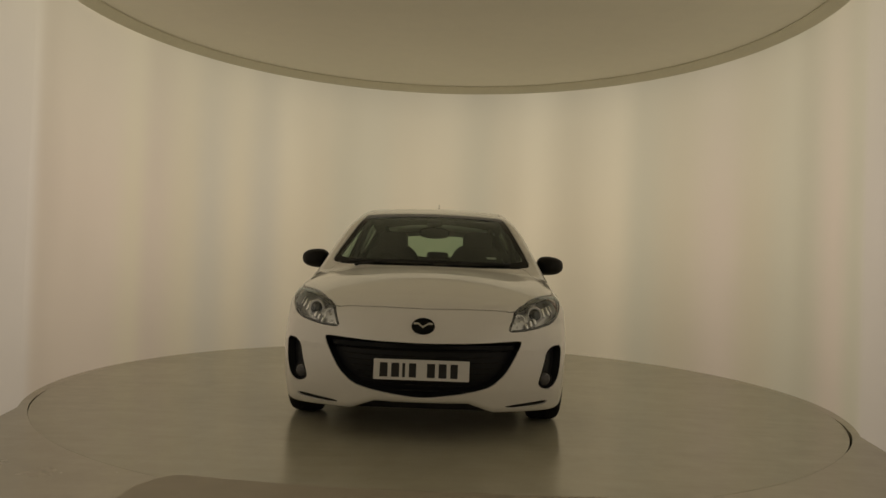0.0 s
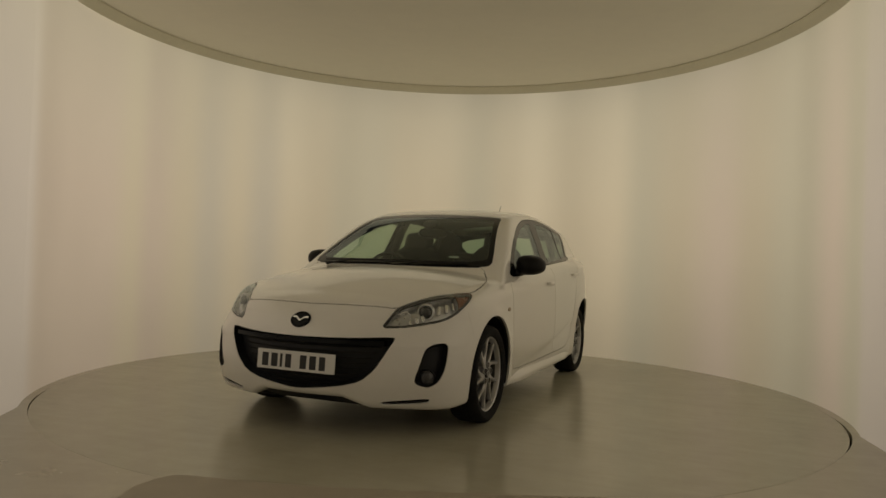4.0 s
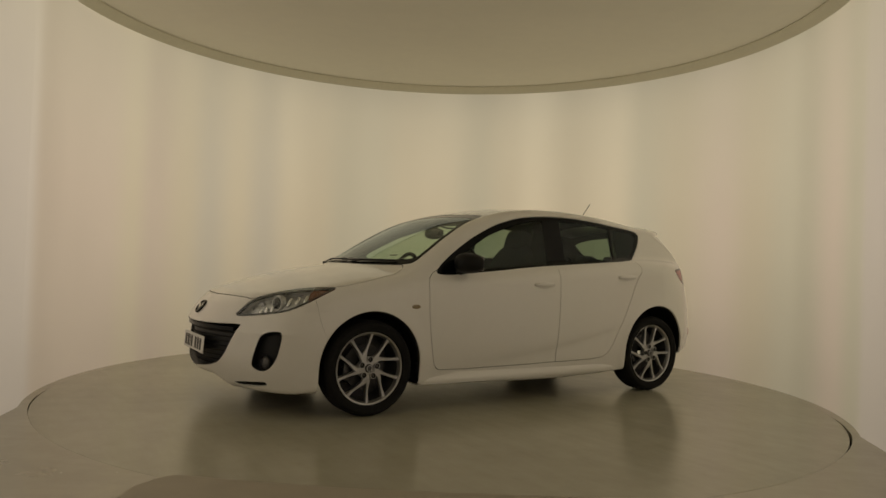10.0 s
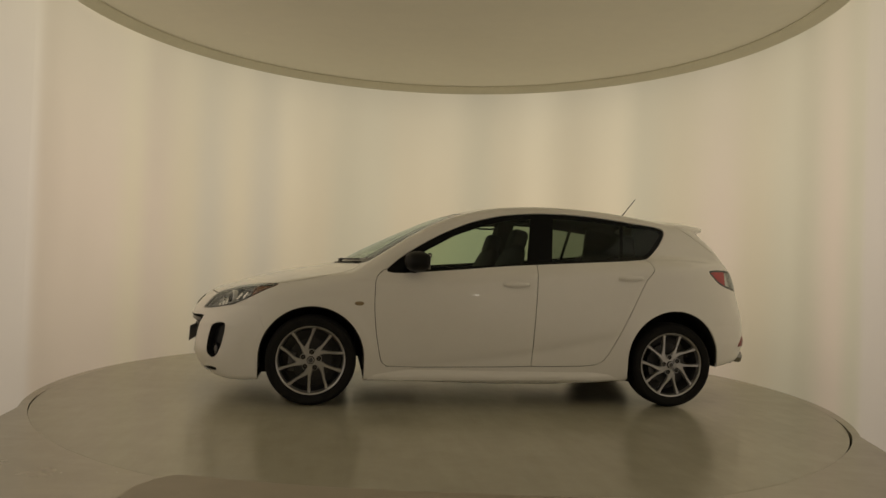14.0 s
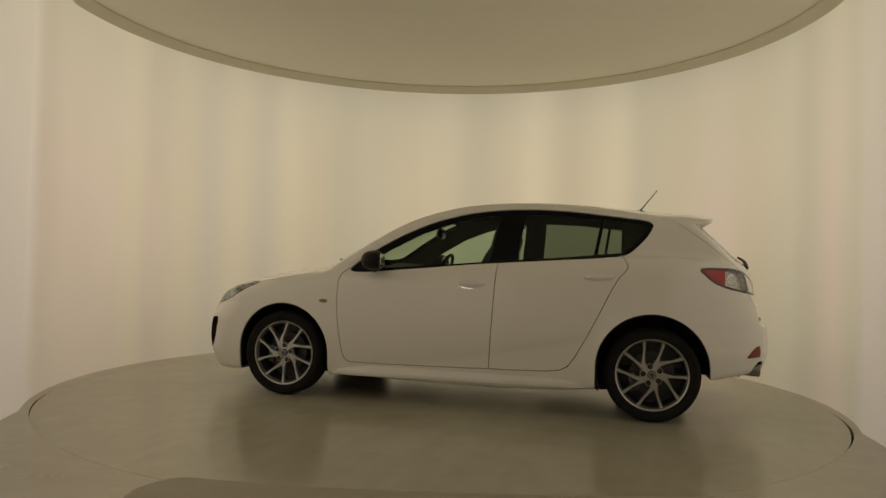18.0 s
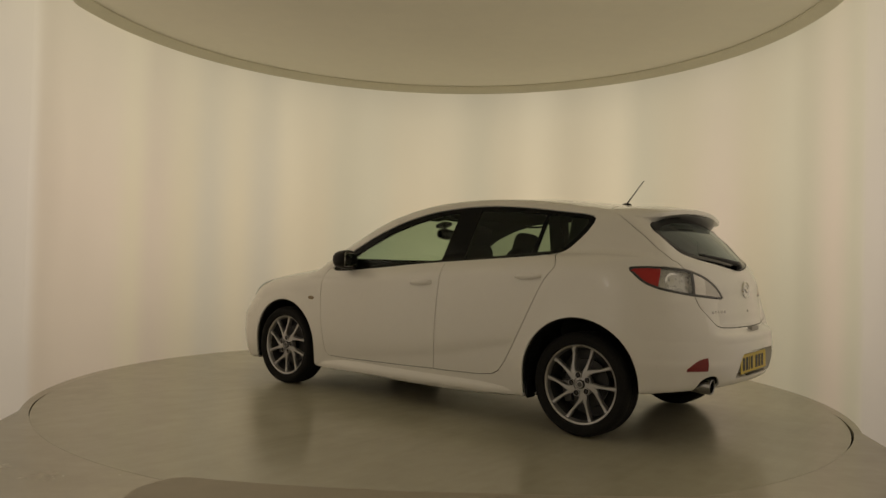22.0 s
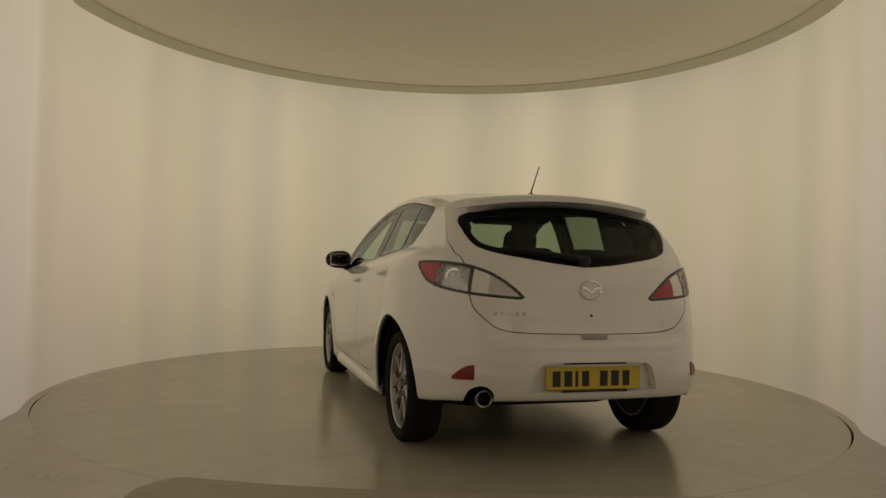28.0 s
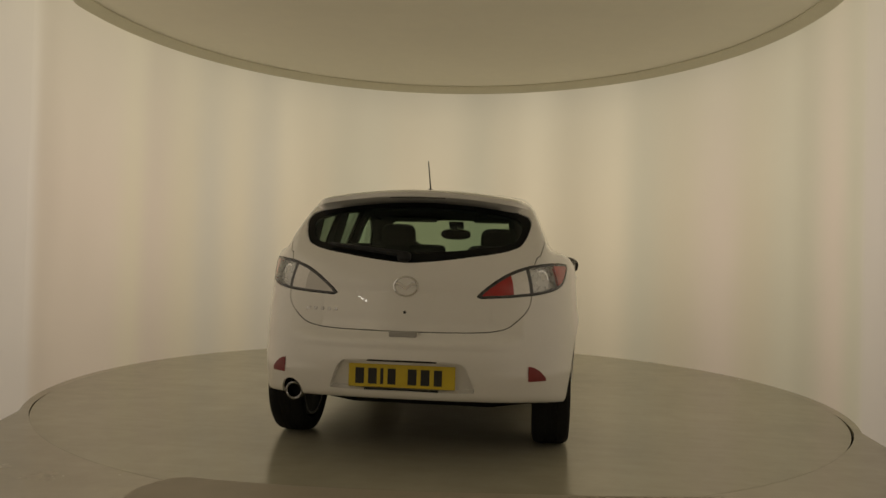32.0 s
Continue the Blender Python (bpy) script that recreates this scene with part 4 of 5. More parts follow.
p, q = skin_point(1, 0.0, 0.652)
emblem(front_bumper, facing(p, q, 0.002), True)
p, q = skin_point(-1, 0.0, 0.884)
emblem(tailgate, facing(p, q, 0.002), False)
p, q = skin_point(-1, 0.0, 0.758)
part("keyhole", lathe([(0, 0.001), (0.007, 0.001), (0.008, -0.004), (0, -0.004)], 20), M_INK, tailgate, at=facing(p, q, 0.001))
p, q = skin_point(-1, 0.415, 0.760)
for k, w in enumerate((0.034, 0.026, 0.026, 0.026, 0.026)):
    pk, qk = skin_point(-1, 0.495 - 0.036 * k, 0.762)
    part("model_bar", box(w * 0.7, 0.016, 0.003, 0.001, at=facing(pk, qk, 0.001)), M_SILVER, tailgate)
p, q = skin_point(-1, 0.0, 0.690)
part("tailgate_grip", box(0.135, 0.026, 0.030, 0.008, at=pose(-2.050, 0, 0.654, 0, 0, 90)), M_GRIPSHADE, tailgate, "grip under the tailgate edge, its shadow painted grey")
for s in (1, -1):
    for k in range(1):
        sec = []
        for y in np.linspace(0.604, 0.690, 13):
            f = (y - 0.604) / 0.086
            zt, zb = 0.513 - 0.062 * f ** 2, 0.442 - 0.004 * f
            row = []
            for z in (zb, (zt + zb) / 2, zt):
                pk, qk = skin_point(-1, y, z)
                row.append(pk + qk * 0.004)
            pk2 = [r + Vector((0.03, 0, 0)) for r in row[::-1]]
            sec.append([(r.x, r.y * s, r.z) for r in row + pk2])
        part("reflector", loft(sec), M_REDREF, rear_bumper, "red wedge reflector")

# exhaust: a chrome tip under the left of the rear bumper
tip = part("exhaust_tip", lathe([(0.034, 0.0), (0.040, 0.004), (0.045, 0.0), (0.045, -0.16), (0.036, -0.16), (0.034, -0.01)], 40, True), M_PIPE, car, "round dull chrome exhaust tip", at=facing((-1.985, 0.553, 0.349), (-1, 0.02, -0.06)))
part("exhaust_bore", lathe([(0.0, -0.05), (0.035, -0.05), (0.035, -0.06), (0, -0.06)], 32), M_LINER, tip)
part("silencer", box(0.28, 0.46, 0.10, 0.045, 4, at=pose(-1.76, 0.22, 0.39)), M_DARKSTEEL, car, "dark steel silencer box")

# ---- roof spoiler, aerial, wipers, handles, mirrors ----
sec = []
for y in np.linspace(-0.600, 0.600, 49):
    a = abs(y)
    end = max(0, (a - 0.50) / 0.10)
    pf, qf = skin_point(-1.36, a)
    pu, qu = skin_point(-1.600, min(a, 0.56))
    xt = -1.722 + 0.20 * a * a + 0.05 * end ** 2
    zt = 1.380 - 0.155 * a * a - 0.03 * end ** 2
    pe, qe = skin_point(-1.50, min(a, 0.60))
    w = end * end
    mid = Vector(((pf.x + xt) / 2, y, (pf.z + zt) / 2 + 0.012))
    row = [(mid.x, mid.z), (xt + 0.02, zt + 0.004), (xt, zt - 0.004), (xt + 0.004, zt - 0.028), (xt + 0.03, zt - 0.036), (pu.x - 0.01, pu.z - 0.014)]
    row = [(x * (1 - w) + (pe.x - 0.01 * k) * w, z * (1 - w) + (pe.z - 0.004 * k) * w) for k, (x, z) in enumerate(row)]
    sec.append([(pf.x, y, pf.z + 0.001)] + [(x, y, z) for x, z in row] + [(pf.x + 0.01, y, pf.z - 0.02)])
part("roof_spoiler", loft(sec), M_PAINT, tailgate)
part("brake_light", box(0.012, 0.30, 0.014, 0.004, at=pose(-1.700, 0, 1.350)), M_SMOKE, tailgate, "slim smoked high brake light")

base = part("aerial_base", ball(0.035, 0.018, 0.014, 2.4), M_BLACK, car, at=pose(-1.205, 0, skin_point(-1.205, 0.0)[0].z))
zb = skin_point(-1.205, 0.0)[0].z
part("aerial", tube([(-1.205, 0, zb + 0.008), (-1.222, 0, zb + 0.030), (-1.326, 0, 1.592)], [0.006, 0.0045, 0.0028], 8), M_BLACK, car, "thin black roof aerial")

for y0, y1, z_off in ((-0.58, 0.02, 0), (-0.02, 0.56, 0)):
    path, arm = [], []
    for k in range(9):
        y = y0 + (y1 - y0) * k / 8
        a = abs(y)
        zc = 0.994 + 0.008 * k / 8
        pk, qk = skin_point(1, a, zc)
        path.append(Vector((pk.x, y, pk.z)) + Vector((qk.x, 0, qk.z)) * 0.009)
    blade = part("windscreen_wiper", tube(path, 0.0055, 6), M_BLACK, car, "black windscreen wiper")
    piv = Vector((1.165 - 0.25 * y0 * y0, y0 + 0.06, 0.972))
    part("wiper_arm", tube([piv, (piv + path[4]) / 2 + Vector((0.004, 0, 0.004)), path[4] + Vector((0.003, 0, 0.003))], [0.008, 0.006, 0.005], 8), M_BLACK, blade)
    part("wiper_pivot", ball(0.018, 0.015, 0.011), M_BLACK, blade, at=pose(piv.x, piv.y, piv.z))

path = []
for k in range(9):
    y, z = 0.02 + 0.40 * k / 8, 1.028 + 0.050 * k / 8
    pk, qk = skin_point(-1, y, z)
    path.append(pk + qk * (0.022 - 0.006 * k / 8))
rw = part("rear_wiper", tube(path, [0.016, 0.015, 0.013, 0.012, 0.011, 0.010, 0.009, 0.008, 0.007], 8), M_BLACK, tailgate, "black rear wiper arm")
pk, qk = skin_point(-1, 0.02, 1.022)
part("wiper_cover", ball(0.036, 0.026, 0.020, 2.6), M_BLACK, rw, at=facing(pk, qk, 0.014))

for s in (1, -1):
    for doors, hx, hz, tilt in ((front_doors, -0.100, 0.866, 1.5), (rear_doors, -0.955, 0.936, 2.5)):
        door = doors[0] if s > 0 else doors[1]
        rows = []
        for k in range(15):
            f = k / 14
            x = hx + 0.095 - 0.19 * f
            z = hz + 0.19 * (f - 0.5) * math.tan(radians(tilt))
            pk, qk = skin_point(x, None, z)
            bulge = 0.030 * math.sin(math.pi * min(max(f, 0.0), 1.0)) ** 0.4
            hh = 0.011 + 0.006 * math.sin(math.pi * f)
            c = pk + Vector((0, 1, 0)) * (bulge - 0.004)
            ring = []
            for j in range(10):
                an = 2 * math.pi * j / 10
                ring.append((c.x, s * (c.y + 0.008 * math.cos(an)), c.z + hh * math.sin(an)))
            rows.append(ring)
        part("door_handle", loft(rows), M_PAINT, door)
        pk, qk = skin_point(hx + 0.01, None, hz - 0.004)
        qk = Vector((qk.x, qk.y * s, qk.z))
        part("handle_cup", ball(0.070, 0.026, 0.003, 2.4), M_PAINT, door, at=facing((pk.x, pk.y * s, pk.z), qk, -0.001))

    # door mirror: housing, glass and foot
    bm = ball(0.100, 0.102, 0.070, 2.6, 40, 24)
    for w in bm.verts:
        if w.co.x < 0:
            w.co.x *= 0.58
        w.co.z *= 1 - 0.12 * (w.co.y / 0.098)
        w.co.x -= 0.25 * max(w.co.y, 0)
    if s < 0:
        mirror_y(bm)
    mir = part("door_mirror", bm, M_MIRROR, car, "black door mirror", at=pose(0.602, 0.893 * s, 1.006))
    part("mirror_glass", box(0.004, 0.150, 0.098, 0.002, 1), M_CHROME, mir, "mirror glass", at=pose(-0.056, 0.0, 0.0, 0, 0, 8 * s))
    part("mirror_foot", tube([(0.05, -0.125 * s, -0.075), (0.03, -0.09 * s, -0.062), (0.0, -0.03 * s, -0.045)], [0.030, 0.026, 0.022], 12), M_BLACK, mir)
    pk, qk = skin_point(1.0, None, 0.705)
    part("side_repeater", ball(0.033, 0.014, 0.005, 2.2), M_AMBER, body_sides[0 if s > 0 else 1], "small amber side repeater", at=facing((pk.x, pk.y * s, pk.z), (qk.x, qk.y * s, qk.z), 0.0))

# ---- wheels ----


def spoke_rows(radii, angles, widths):
    """One arm from hub to rim in the wheel's plane (z points outwards): a flat face with bevelled flanks."""
    at, wide = spline(list(zip(radii, angles))), spline(list(zip(radii, widths)))
    ways, rows = [], []
    for k in range(13):
        r = radii[0] + (radii[-1] - radii[0]) * k / 12
        a = radians(float(at(r)))
        ways.append((r, Vector((r * math.cos(a), r * math.sin(a), 0))))
    for k, (r, c) in enumerate(ways):
        f = k / 12
        d = (ways[min(k + 1, 12)][1] - ways[max(k - 1, 0)][1]).normalized()
        d = Vector((-d.y, d.x, 0))
        w = float(wide(r))
        zo = 0.026 - 0.016 * math.sin(math.pi * f * 0.5) ** 2 + 0.016 * f * f
        rows.append([c + d * w + Vector((0, 0, zo - 0.007)), c + d * w * 0.62 + Vector((0, 0, zo)), c - d * w * 0.62 + Vector((0, 0, zo)), c - d * w + Vector((0, 0, zo - 0.007)), c - d * w * 0.8 + Vector((0, 0, zo - 0.034)), c + d * w * 0.8 + Vector((0, 0, zo - 0.034))])
    return rows


ARM_R = (0.045, 0.082, 0.115, 0.150, 0.224)


def build_wheel():
    w = new("wheel")
    tagged(w, "silver alloy wheel with five forked spokes and black tyre")
    tyre = part("tyre", lathe([(0.232, 0.072), (0.24, 0.09), (0.262, 0.101), (0.2816, 0.1), (0.2961, 0.09), (0.3042, 0.074), (0.3076, 0.055), (0.3081, 0.034), (0.3047, 0.032), (0.3047, 0.027), (0.3081, 0.025), (0.3085, 0.004), (0.3047, 0.003), (0.3047, -0.003), (0.3085, -0.004), (0.3081, -0.025), (0.3047, -0.027), (0.3047, -0.032), (0.3081, -0.034), (0.3076, -0.055), (0.3042, -0.074), (0.2961, -0.09), (0.262, -0.101), (0.232, -0.085)], 96, True), M_RUBBER, w)
    part("rim", lathe([(0.217, 0.058), (0.224, 0.076), (0.233, 0.081), (0.240, 0.077), (0.239, 0.068), (0.228, 0.060), (0.216, -0.02), (0.216, -0.085), (0.206, -0.085), (0.206, 0.0)], 96, True), M_ALLOY, w)
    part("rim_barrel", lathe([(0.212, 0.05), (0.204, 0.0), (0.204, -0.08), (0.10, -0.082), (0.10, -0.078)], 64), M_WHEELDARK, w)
    for k in range(5):
        mid = 90 + 72 * k
        part("spoke", loft(spoke_rows(ARM_R, (mid + 5, mid + 3.5, mid + 3, mid + 3, mid + 4), (0.020, 0.0170, 0.0115, 0.0100, 0.0140))), M_ALLOY, w, at=pose(0, 0, 0.042))
        part("spoke", loft(spoke_rows(ARM_R, (mid - 5, mid - 9, mid - 21, mid - 29, mid - 36), (0.020, 0.0180, 0.0125, 0.0100, 0.0140))), M_ALLOY, w, at=pose(0, 0, 0.0415))
        b = radians(mid + 36)
        at = pose(0.056 * math.cos(b), 0.056 * math.sin(b), 0.068)
        part("bolt_seat", lathe([(0.0, 0.0), (0.0155, 0.0), (0.0165, 0.008), (0.0200, 0.008), (0.0210, -0.012), (0.0, -0.012)], 20), M_ALLOY, w, at=at)
        part("bolt_hole", lathe([(0.0, 0.0010), (0.0150, 0.0010), (0.0160, 0.0070), (0.0165, 0.0075), (0.0165, 0.0), (0.0, -0.001)], 20), M_LINER, w, at=at)
        part("wheel_bolt", lathe([(0, 0.007), (0.007, 0.007), (0.0085, 0.002), (0.0085, -0.002), (0, -0.002)], 6), M_DARKSTEEL, w, at=at)
    part("hub", lathe([(0.0, 0.064), (0.034, 0.064), (0.054, 0.060), (0.068, 0.050), (0.072, 0.030), (0.05, 0.02), (0, 0.02)], 40), M_ALLOY, w)
    cap = part("hub_cap", lathe([(0.0, 0.078), (0.018, 0.077), (0.025, 0.075), (0.027, 0.069), (0.028, 0.060), (0, 0.060)], 32), M_DARKSTEEL, w)
    part("cap_ring", lathe([(0.015, 0.0775), (0.017, 0.080), (0.020, 0.0795), (0.021, 0.076)], 32), M_ALLOY, cap)
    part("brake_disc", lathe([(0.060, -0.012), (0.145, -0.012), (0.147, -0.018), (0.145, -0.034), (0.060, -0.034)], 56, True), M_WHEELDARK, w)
    part("brake_caliper", box(0.055, 0.13, 0.07, 0.012, at=pose(0.128, 0.03, -0.016)), M_DARKSTEEL, w)
    part("valve", tube([(0.200, 0.0, 0.052), (0.188, 0.0, 0.075)], 0.004, 6), M_BLACK, w)
    return w


wheel = build_wheel()
WHEEL_Z = 0.3085
TRACK = {HUB_F: 0.764, HUB_R: 0.732}
turns = {(HUB_F, 1): -5, (HUB_R, 1): 13, (HUB_F, -1): 20, (HUB_R, -1): 50}
first = True
for (hx, s), turn in turns.items():
    m = pose(hx if hx > 0 else hx + 0.018, TRACK[hx] * s, WHEEL_Z, 90 if s < 0 else -90, 0, 0) @ pose(0, 0, 0, 0, 0, turn)
    if first:
        wheel.matrix_basis, w, first = m, wheel, False
    else:
        w = copy_thing(wheel, m)
    w.parent = car

# wheel wells, underbody and mud flaps
for hx, r, cz in ((1.312, 0.352, 0.322), (-1.300, 0.357, 0.345)):
    for s in (1, -1):
        rows = []
        for k in range(33):
            a = math.pi * k / 32
            x, z = hx + (r + 0.022) * math.cos(a), cz + (r + 0.022) * math.sin(a)
            out = min(0.838, skin_point(x, None, z)[0].y - 0.008)
            row = [(x, s * 0.50, z), (x, s * 0.60, z), (x, s * out, z)]
            rows.append(row)
        lo = [[(hx + (r + 0.022), s * yy, 0.19 if hx < 0 else 0.24) for yy in (0.50, 0.60, 0.80)]]
        hi = [[(hx - (r + 0.022), s * yy, 0.19 if hx > 0 else 0.34) for yy in (0.50, 0.60, 0.80)]]
        well = part("wheel_well", loft(lo + rows + hi, close=False, cap=False), M_LINER, car, "black wheel arch liner")
        part("arch_inner", box(2 * r + 0.03, 0.02, 0.36, at=pose(hx, s * 0.50, 0.53)), M_LINER, car)
        part("mud_flap", box(0.012, 0.09 if hx < 0 else 0.15, 0.11 if hx < 0 else 0.13, 0.005, at=pose(hx + (r - 0.004 if hx < 0 else -r - 0.004), s * (0.79 if hx < 0 else 0.77), 0.240 if hx < 0 else 0.262, 0, 10 if hx < 0 else 6, 0)), M_BLACK, car, "small black mud flap")
        # body-side lip that rounds the arch edge
        lip = []
        for k in range(41):
            a = math.pi * (-0.06 + 1.12 * k / 40)
            x, z = hx + (r + 0.004) * math.cos(a), cz + (r + 0.004) * math.sin(a)
            if z < 0.24:
                continue
            pk, qk = skin_point(x, None, z)
            lip.append((x, s * (pk.y - 0.020), z))
        part("arch_lip", tube(lip, 0.009, 8), M_BLACK, car)
part("underbody", box(1.78, 1.40, 0.06, 0.02, at=pose(0.0, 0, 0.195)), M_LINER, car, "dark underbody")
part("underbody_front", box(0.86, 0.98, 0.07, 0.02, at=pose(1.60, 0, 0.205)), M_LINER, car)
part("underbody_rear", box(1.02, 0.96, 0.06, 0.02, at=pose(-1.36, 0, 0.355)), M_LINER, car)
# tank, axle, arms and subframe are added low to block light under the car
part("fuel_tank", box(0.62, 1.00, 0.14, 0.05, 4, at=pose(-0.72, 0, 0.205)), M_LINER, car, "black plastic fuel tank")
part("rear_axle_beam", tube([(-1.30, -0.62, 0.265), (-1.33, -0.4, 0.235), (-1.33, 0.4, 0.235), (-1.30, 0.62, 0.265)], 0.05, 12), M_LINER, car)
for y in (0.46, -0.46):
    part("trailing_arm", tube([(-0.92, y, 0.24), (-1.20, y * 1.1, 0.22), (-1.32, y * 1.3, 0.28)], 0.035, 10), M_LINER, car)
part("subframe", box(0.30, 0.94, 0.08, 0.03, 3, at=pose(1.28, 0, 0.165)), M_LINER, car)
part("exhaust_pipe", tube([(0.9, 0.05, 0.16), (-0.5, 0.10, 0.15), (-1.1, 0.18, 0.17), (-1.68, 0.26, 0.33)], 0.028, 10), M_DARKSTEEL, car)
part("air_dam", loft([[(2.075 - 0.40 * y * y, y, 0.225), (2.105 - 0.40 * y * y, y, 0.225), (2.065 - 0.40 * y * y, y, 0.186), (2.035 - 0.40 * y * y, y, 0.186)] for y in np.linspace(-0.52, 0.52, 17)]), M_BLACK, car, "black lip under the front bumper")
for s in (1, -1):
    rows = []
    for k in range(25):
        x = 0.93 - 1.86 * k / 24
        ze = 0.176 + 0.018 * k / 24
        e = min(1.0, min(k, 24 - k) / 4)
        e = 0.025 * (1 - e * e * (3 - 2 * e))
        rows.append([(x, s * (0.842 - e), ze + 0.075), (x, s * (0.868 - e), ze + 0.045), (x, s * (0.872 - e), ze + 0.022), (x, s * (0.866 - e), ze + 0.004), (x, s * (0.852 - e), ze), (x, s * 0.80, ze - 0.004), (x, s * 0.80, ze + 0.05)])
    part("sill_extension", loft(rows), M_PAINT, skirts[0 if s > 0 else 1])


# ---- the cabin ----
def cushion(sx, sy, sz, power=3.2, at=None):
    bm = ball(sx / 2, sy / 2, sz / 2, power, 28, 16)
    if at is not None:
        bmesh.ops.transform(bm, matrix=at, verts=bm.verts)
    return bm


def front_seat(y, dx, dz):
    base = part("front_seat", cushion(0.52, 0.50, 0.16), M_CLOTH, car, "dark cloth front seat", at=pose(0.10 + dx, y, 0.52 + dz, 0, -6, 0))
    bm = cushion(0.16, 0.50, 0.72, 3.0)
    part("backrest", bm, M_CLOTH, base, at=pose(-0.285, 0, 0.345, 0, -16, 0))
    part("headrest", cushion(0.12, 0.25, 0.19, 4), M_CLOTH, base, at=pose(-0.372, 0, 0.705, 0, -10, 0))
    for k in (-0.06, 0.06):
        part("headrest_post", tube([(-0.365, k, 0.55), (-0.37, k, 0.68)], 0.007, 8), M_CHROME, base)


front_seat(0.365, 0.13, 0.0)
front_seat(-0.365, 0.17, -0.02)
bench = part("rear_seat", cushion(0.52, 1.22, 0.18, 4), M_CLOTH, car, "dark cloth rear bench", at=pose(-0.80, 0, 0.52, 0, -5, 0))
part("backrest", cushion(0.16, 1.22, 0.62, 4), M_CLOTH, bench, at=pose(-0.33, 0, 0.27, 0, -20, 0))
for y in (0.36, 0.0, -0.36):
    part("headrest", cushion(0.09, 0.24 if y else 0.22, 0.11 if y else 0.10, 5), M_CLOTH, bench, at=pose(-0.455, y, 0.57 if y else 0.575, 0, -12, 0))
part("parcel_shelf", box(0.48, 1.02, 0.02, 0.006, at=pose(-1.54, 0, 0.975, 0, 2, 0)), M_TRIM, car, "dark parcel shelf")
rows = []
for y in np.linspace(-0.70, 0.70, 29):
    a = abs(y)
    hump = 0.035 * math.exp(-((y + 0.37) / 0.17) ** 2)
    rows.append([(1.06 - 0.30 * a * a, y, 0.93 - 0.03 * a), (0.86 - 0.1 * a, y, 0.965 - 0.03 * a + hump), (0.62, y, 0.955 - 0.02 * a + hump), (0.56, y, 0.90), (0.58, y, 0.72), (0.66, y, 0.50), (1.0 - 0.2 * a * a, y, 0.50)])
dash = part("dashboard", loft(rows), M_TRIM, car, "dark grey dashboard")
wheel_at = pose(0.44, -0.37, 0.900, 0, 66, 0)
ring = [(0.183 * math.cos(a), 0.183 * math.sin(a), 0) for a in np.linspace(0, 2 * math.pi, 49)]
sw = part("steering_wheel", tube(ring, 0.0155, 10, False), M_TRIM, car, "dark leather steering wheel", at=wheel_at)
part("wheel_boss", ball(0.075, 0.062, 0.030, 2.6), M_TRIM, sw, at=pose(0, 0, -0.012))
for a in (0, 180, 270):
    a = radians(a + 90)
    part("wheel_spoke", box(0.115, 0.034, 0.014, 0.005, at=pose(0.115 * math.cos(a), 0.115 * math.sin(a), -0.006, 0, 0, math.degrees(a))), M_SILVER, sw)
part("steering_column", tube([(0.44, -0.37, 0.89), (0.62, -0.37, 0.82)], 0.04, 12), M_TRIM, sw.parent)
im = part("interior_mirror", ball(0.030, 0.120, 0.044, 2.6), M_GLOSSBLACK, car, "interior rear-view mirror", at=pose(0.36, 0.0, 1.235, 0, -8, 4))
part("mirror_stem", tube([(0.01, 0, 0.02), (0.03, 0, 0.07)], 0.010, 8), M_BLACK, im)
part("sensor_box", box(0.09, 0.12, 0.035, 0.012, at=pose(0.385, 0, 1.310, 0, 20, 0)), M_BLACK, car)
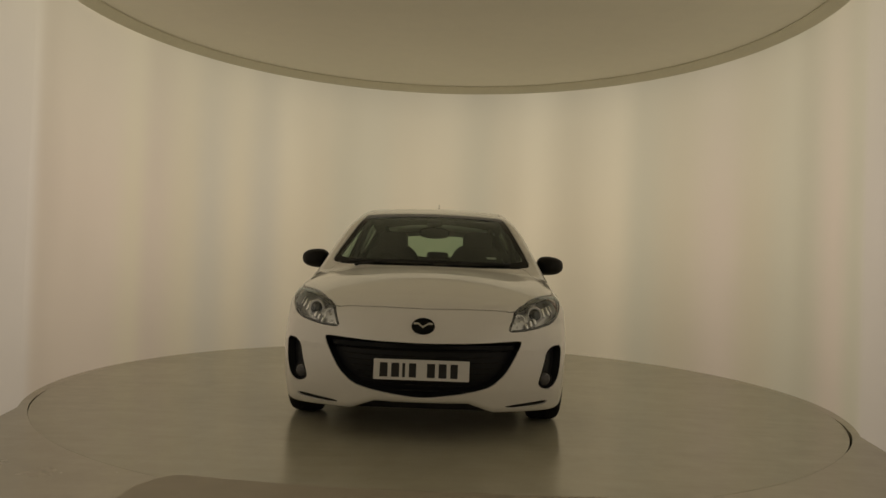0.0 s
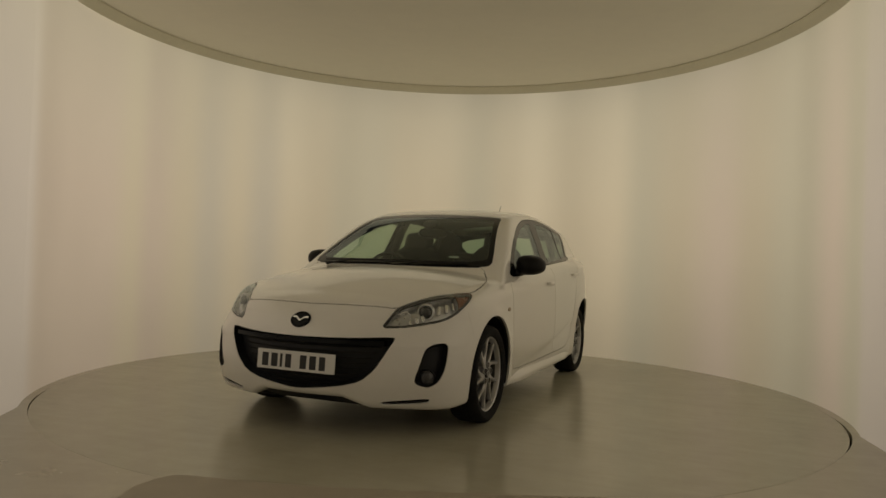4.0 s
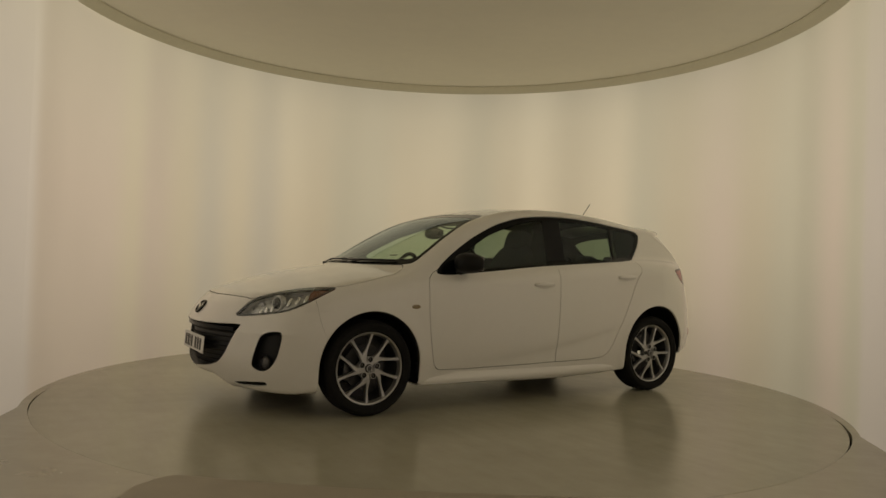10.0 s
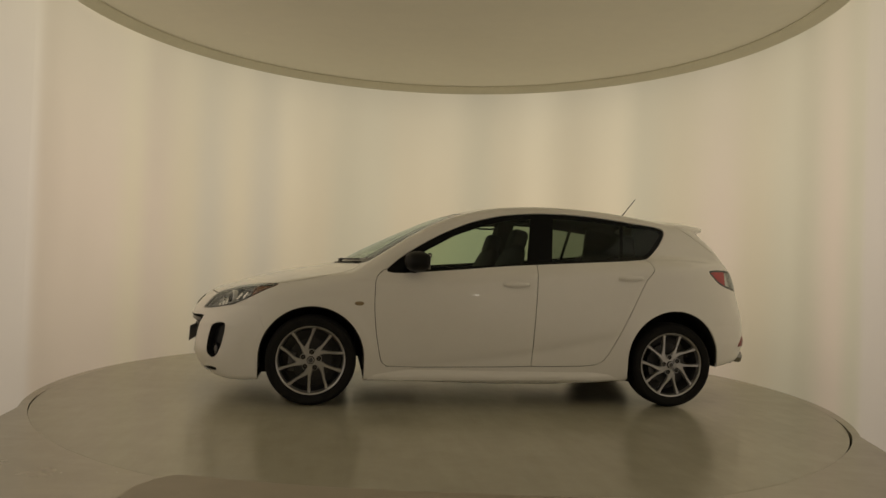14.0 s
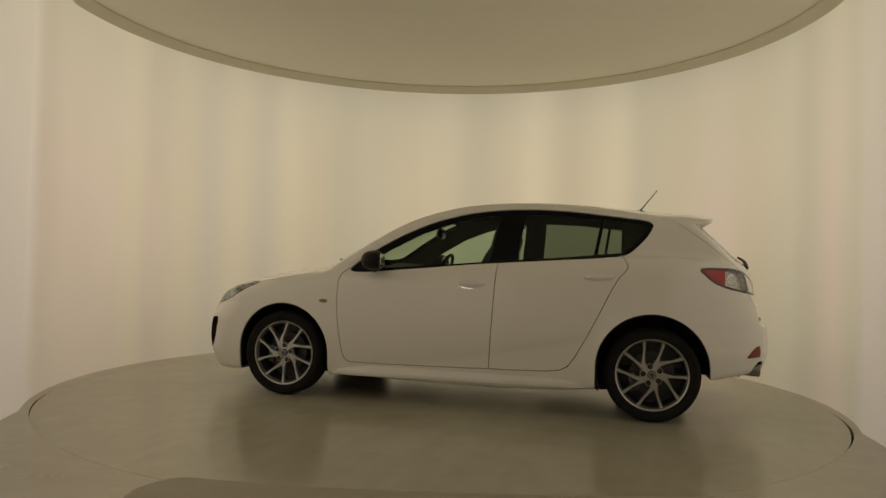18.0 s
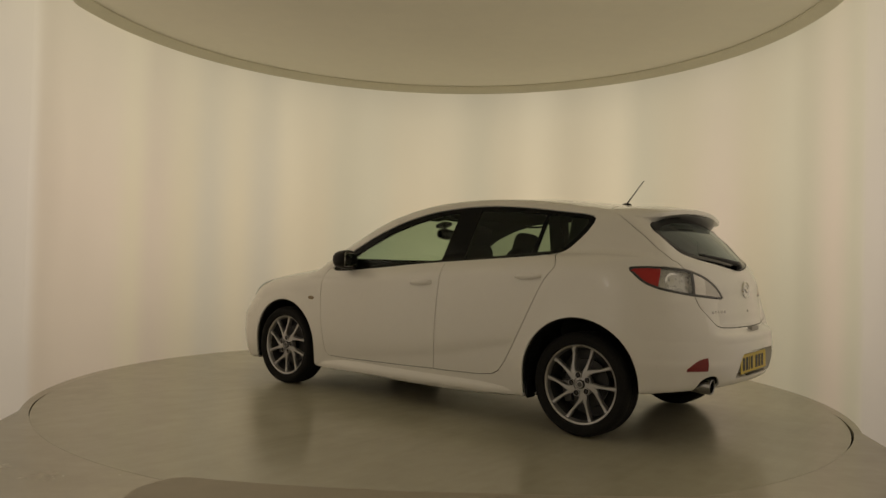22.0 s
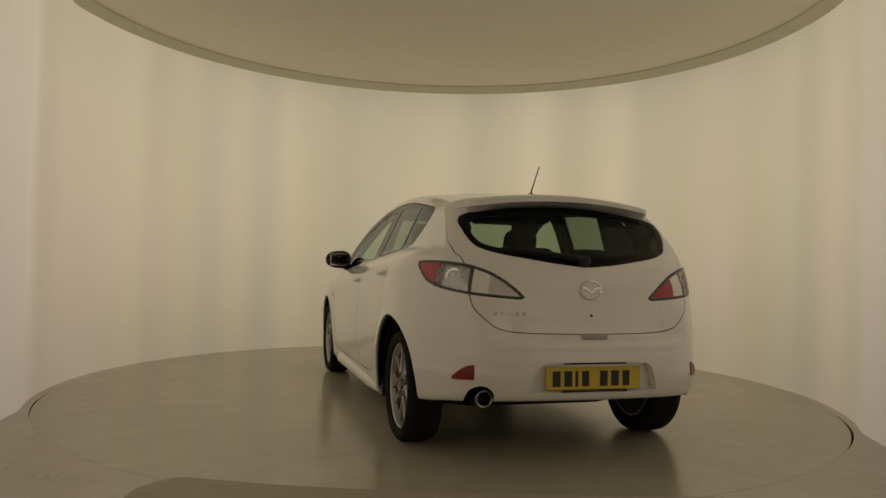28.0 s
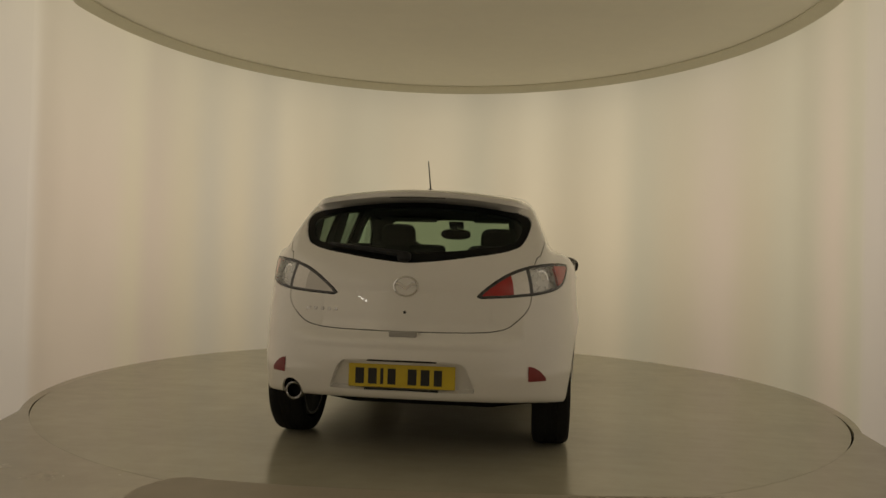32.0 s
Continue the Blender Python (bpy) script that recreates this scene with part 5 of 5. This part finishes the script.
for s in (1, -1):
    part("sun_visor", box(0.15, 0.38, 0.014, 0.006, at=pose(0.25, 0.34 * s, 1.345, 0, 10, 0)), M_LININGS, car)
    part("grab_handle", tube([(-0.05, 0.56 * s, 1.33), (-0.10, 0.53 * s, 1.315), (-0.20, 0.53 * s, 1.315), (-0.25, 0.56 * s, 1.33)], 0.008, 8), M_LININGS, car)
    belt = [(-0.33, 0.635 * s, 1.22), (-0.33, 0.66 * s, 1.05), (-0.32, 0.67 * s, 0.85)]
    part("seat_belt", loft([[(x + 0.023, y, z), (x + 0.023, y - 0.003 * s, z), (x - 0.023, y - 0.003 * s, z), (x - 0.023, y, z)] for x, y, z in belt]), M_CLOTH, car)
    part("pillar_trim", loft([[(x + 0.05, y * s, z), (x - 0.05, y * s, z), (x - 0.05, (y - 0.03) * s, z), (x + 0.05, (y - 0.03) * s, z)] for x, y, z in [(-0.325, 0.575, 1.38), (-0.325, 0.64, 1.25), (-0.32, 0.72, 1.02), (-0.31, 0.78, 0.60)]]), M_LININGS, car)
for s in (1, -1):
    rows = []
    for x, low, high, y in ((-1.085, 0.98, 1.345, 0.645), (-1.16, 0.98, 1.335, 0.635), (-1.28, 0.97, 1.31, 0.615), (-1.42, 0.96, 1.27, 0.585), (-1.52, 0.95, 1.20, 0.565)):
        inner = y - 0.37 * (high - 1.0)
        rows.append([(x, y * s, low), (x, (inner + 0.02) * s, high), (x, (inner - 0.01) * s, high), (x, (y - 0.03) * s, low)])
    part("rear_pillar_trim", loft(rows), M_LININGS, car, "dark lining of the rear pillar")
part("cabin_floor", box(2.6, 1.36, 0.03, at=pose(-0.55, 0, 0.33)), M_LINER, car)
part("bulkhead", box(0.03, 1.30, 0.60, at=pose(1.0, 0, 0.62)), M_LINER, car)
# paper permit on the screen
p, q = skin_point(1, 0.43, 1.056)
part("permit", box(0.070, 0.022, 0.002), M_PLATE_W, car, "small pale paper permit", at=facing(p, q, -0.012))


def motions():
    """The turntable carries the car round, starting gently."""
    rows = []
    for t in [0.0, 0.25, 0.5, 0.75, 1.0] + [2.0 + i for i in range(31)]:
        th = -89.486 - 5.85 * t - 1.04 * max(0, 1 - t) ** 2
        c, s = math.cos(radians(th)), math.sin(radians(th))
        ox, oy = 0.3079, 0.0847
        rows.append((t, pose(-ox * c + oy * s, -ox * s - oy * c, 0, 0, 0, th)))
    walk(car, rows)
    walk(turntable, [(t, pose(0, 0, 0, 0, 0, -5.85 * t - 1.04 * max(0, 1 - t) ** 2)) for t, m in rows])


motions()
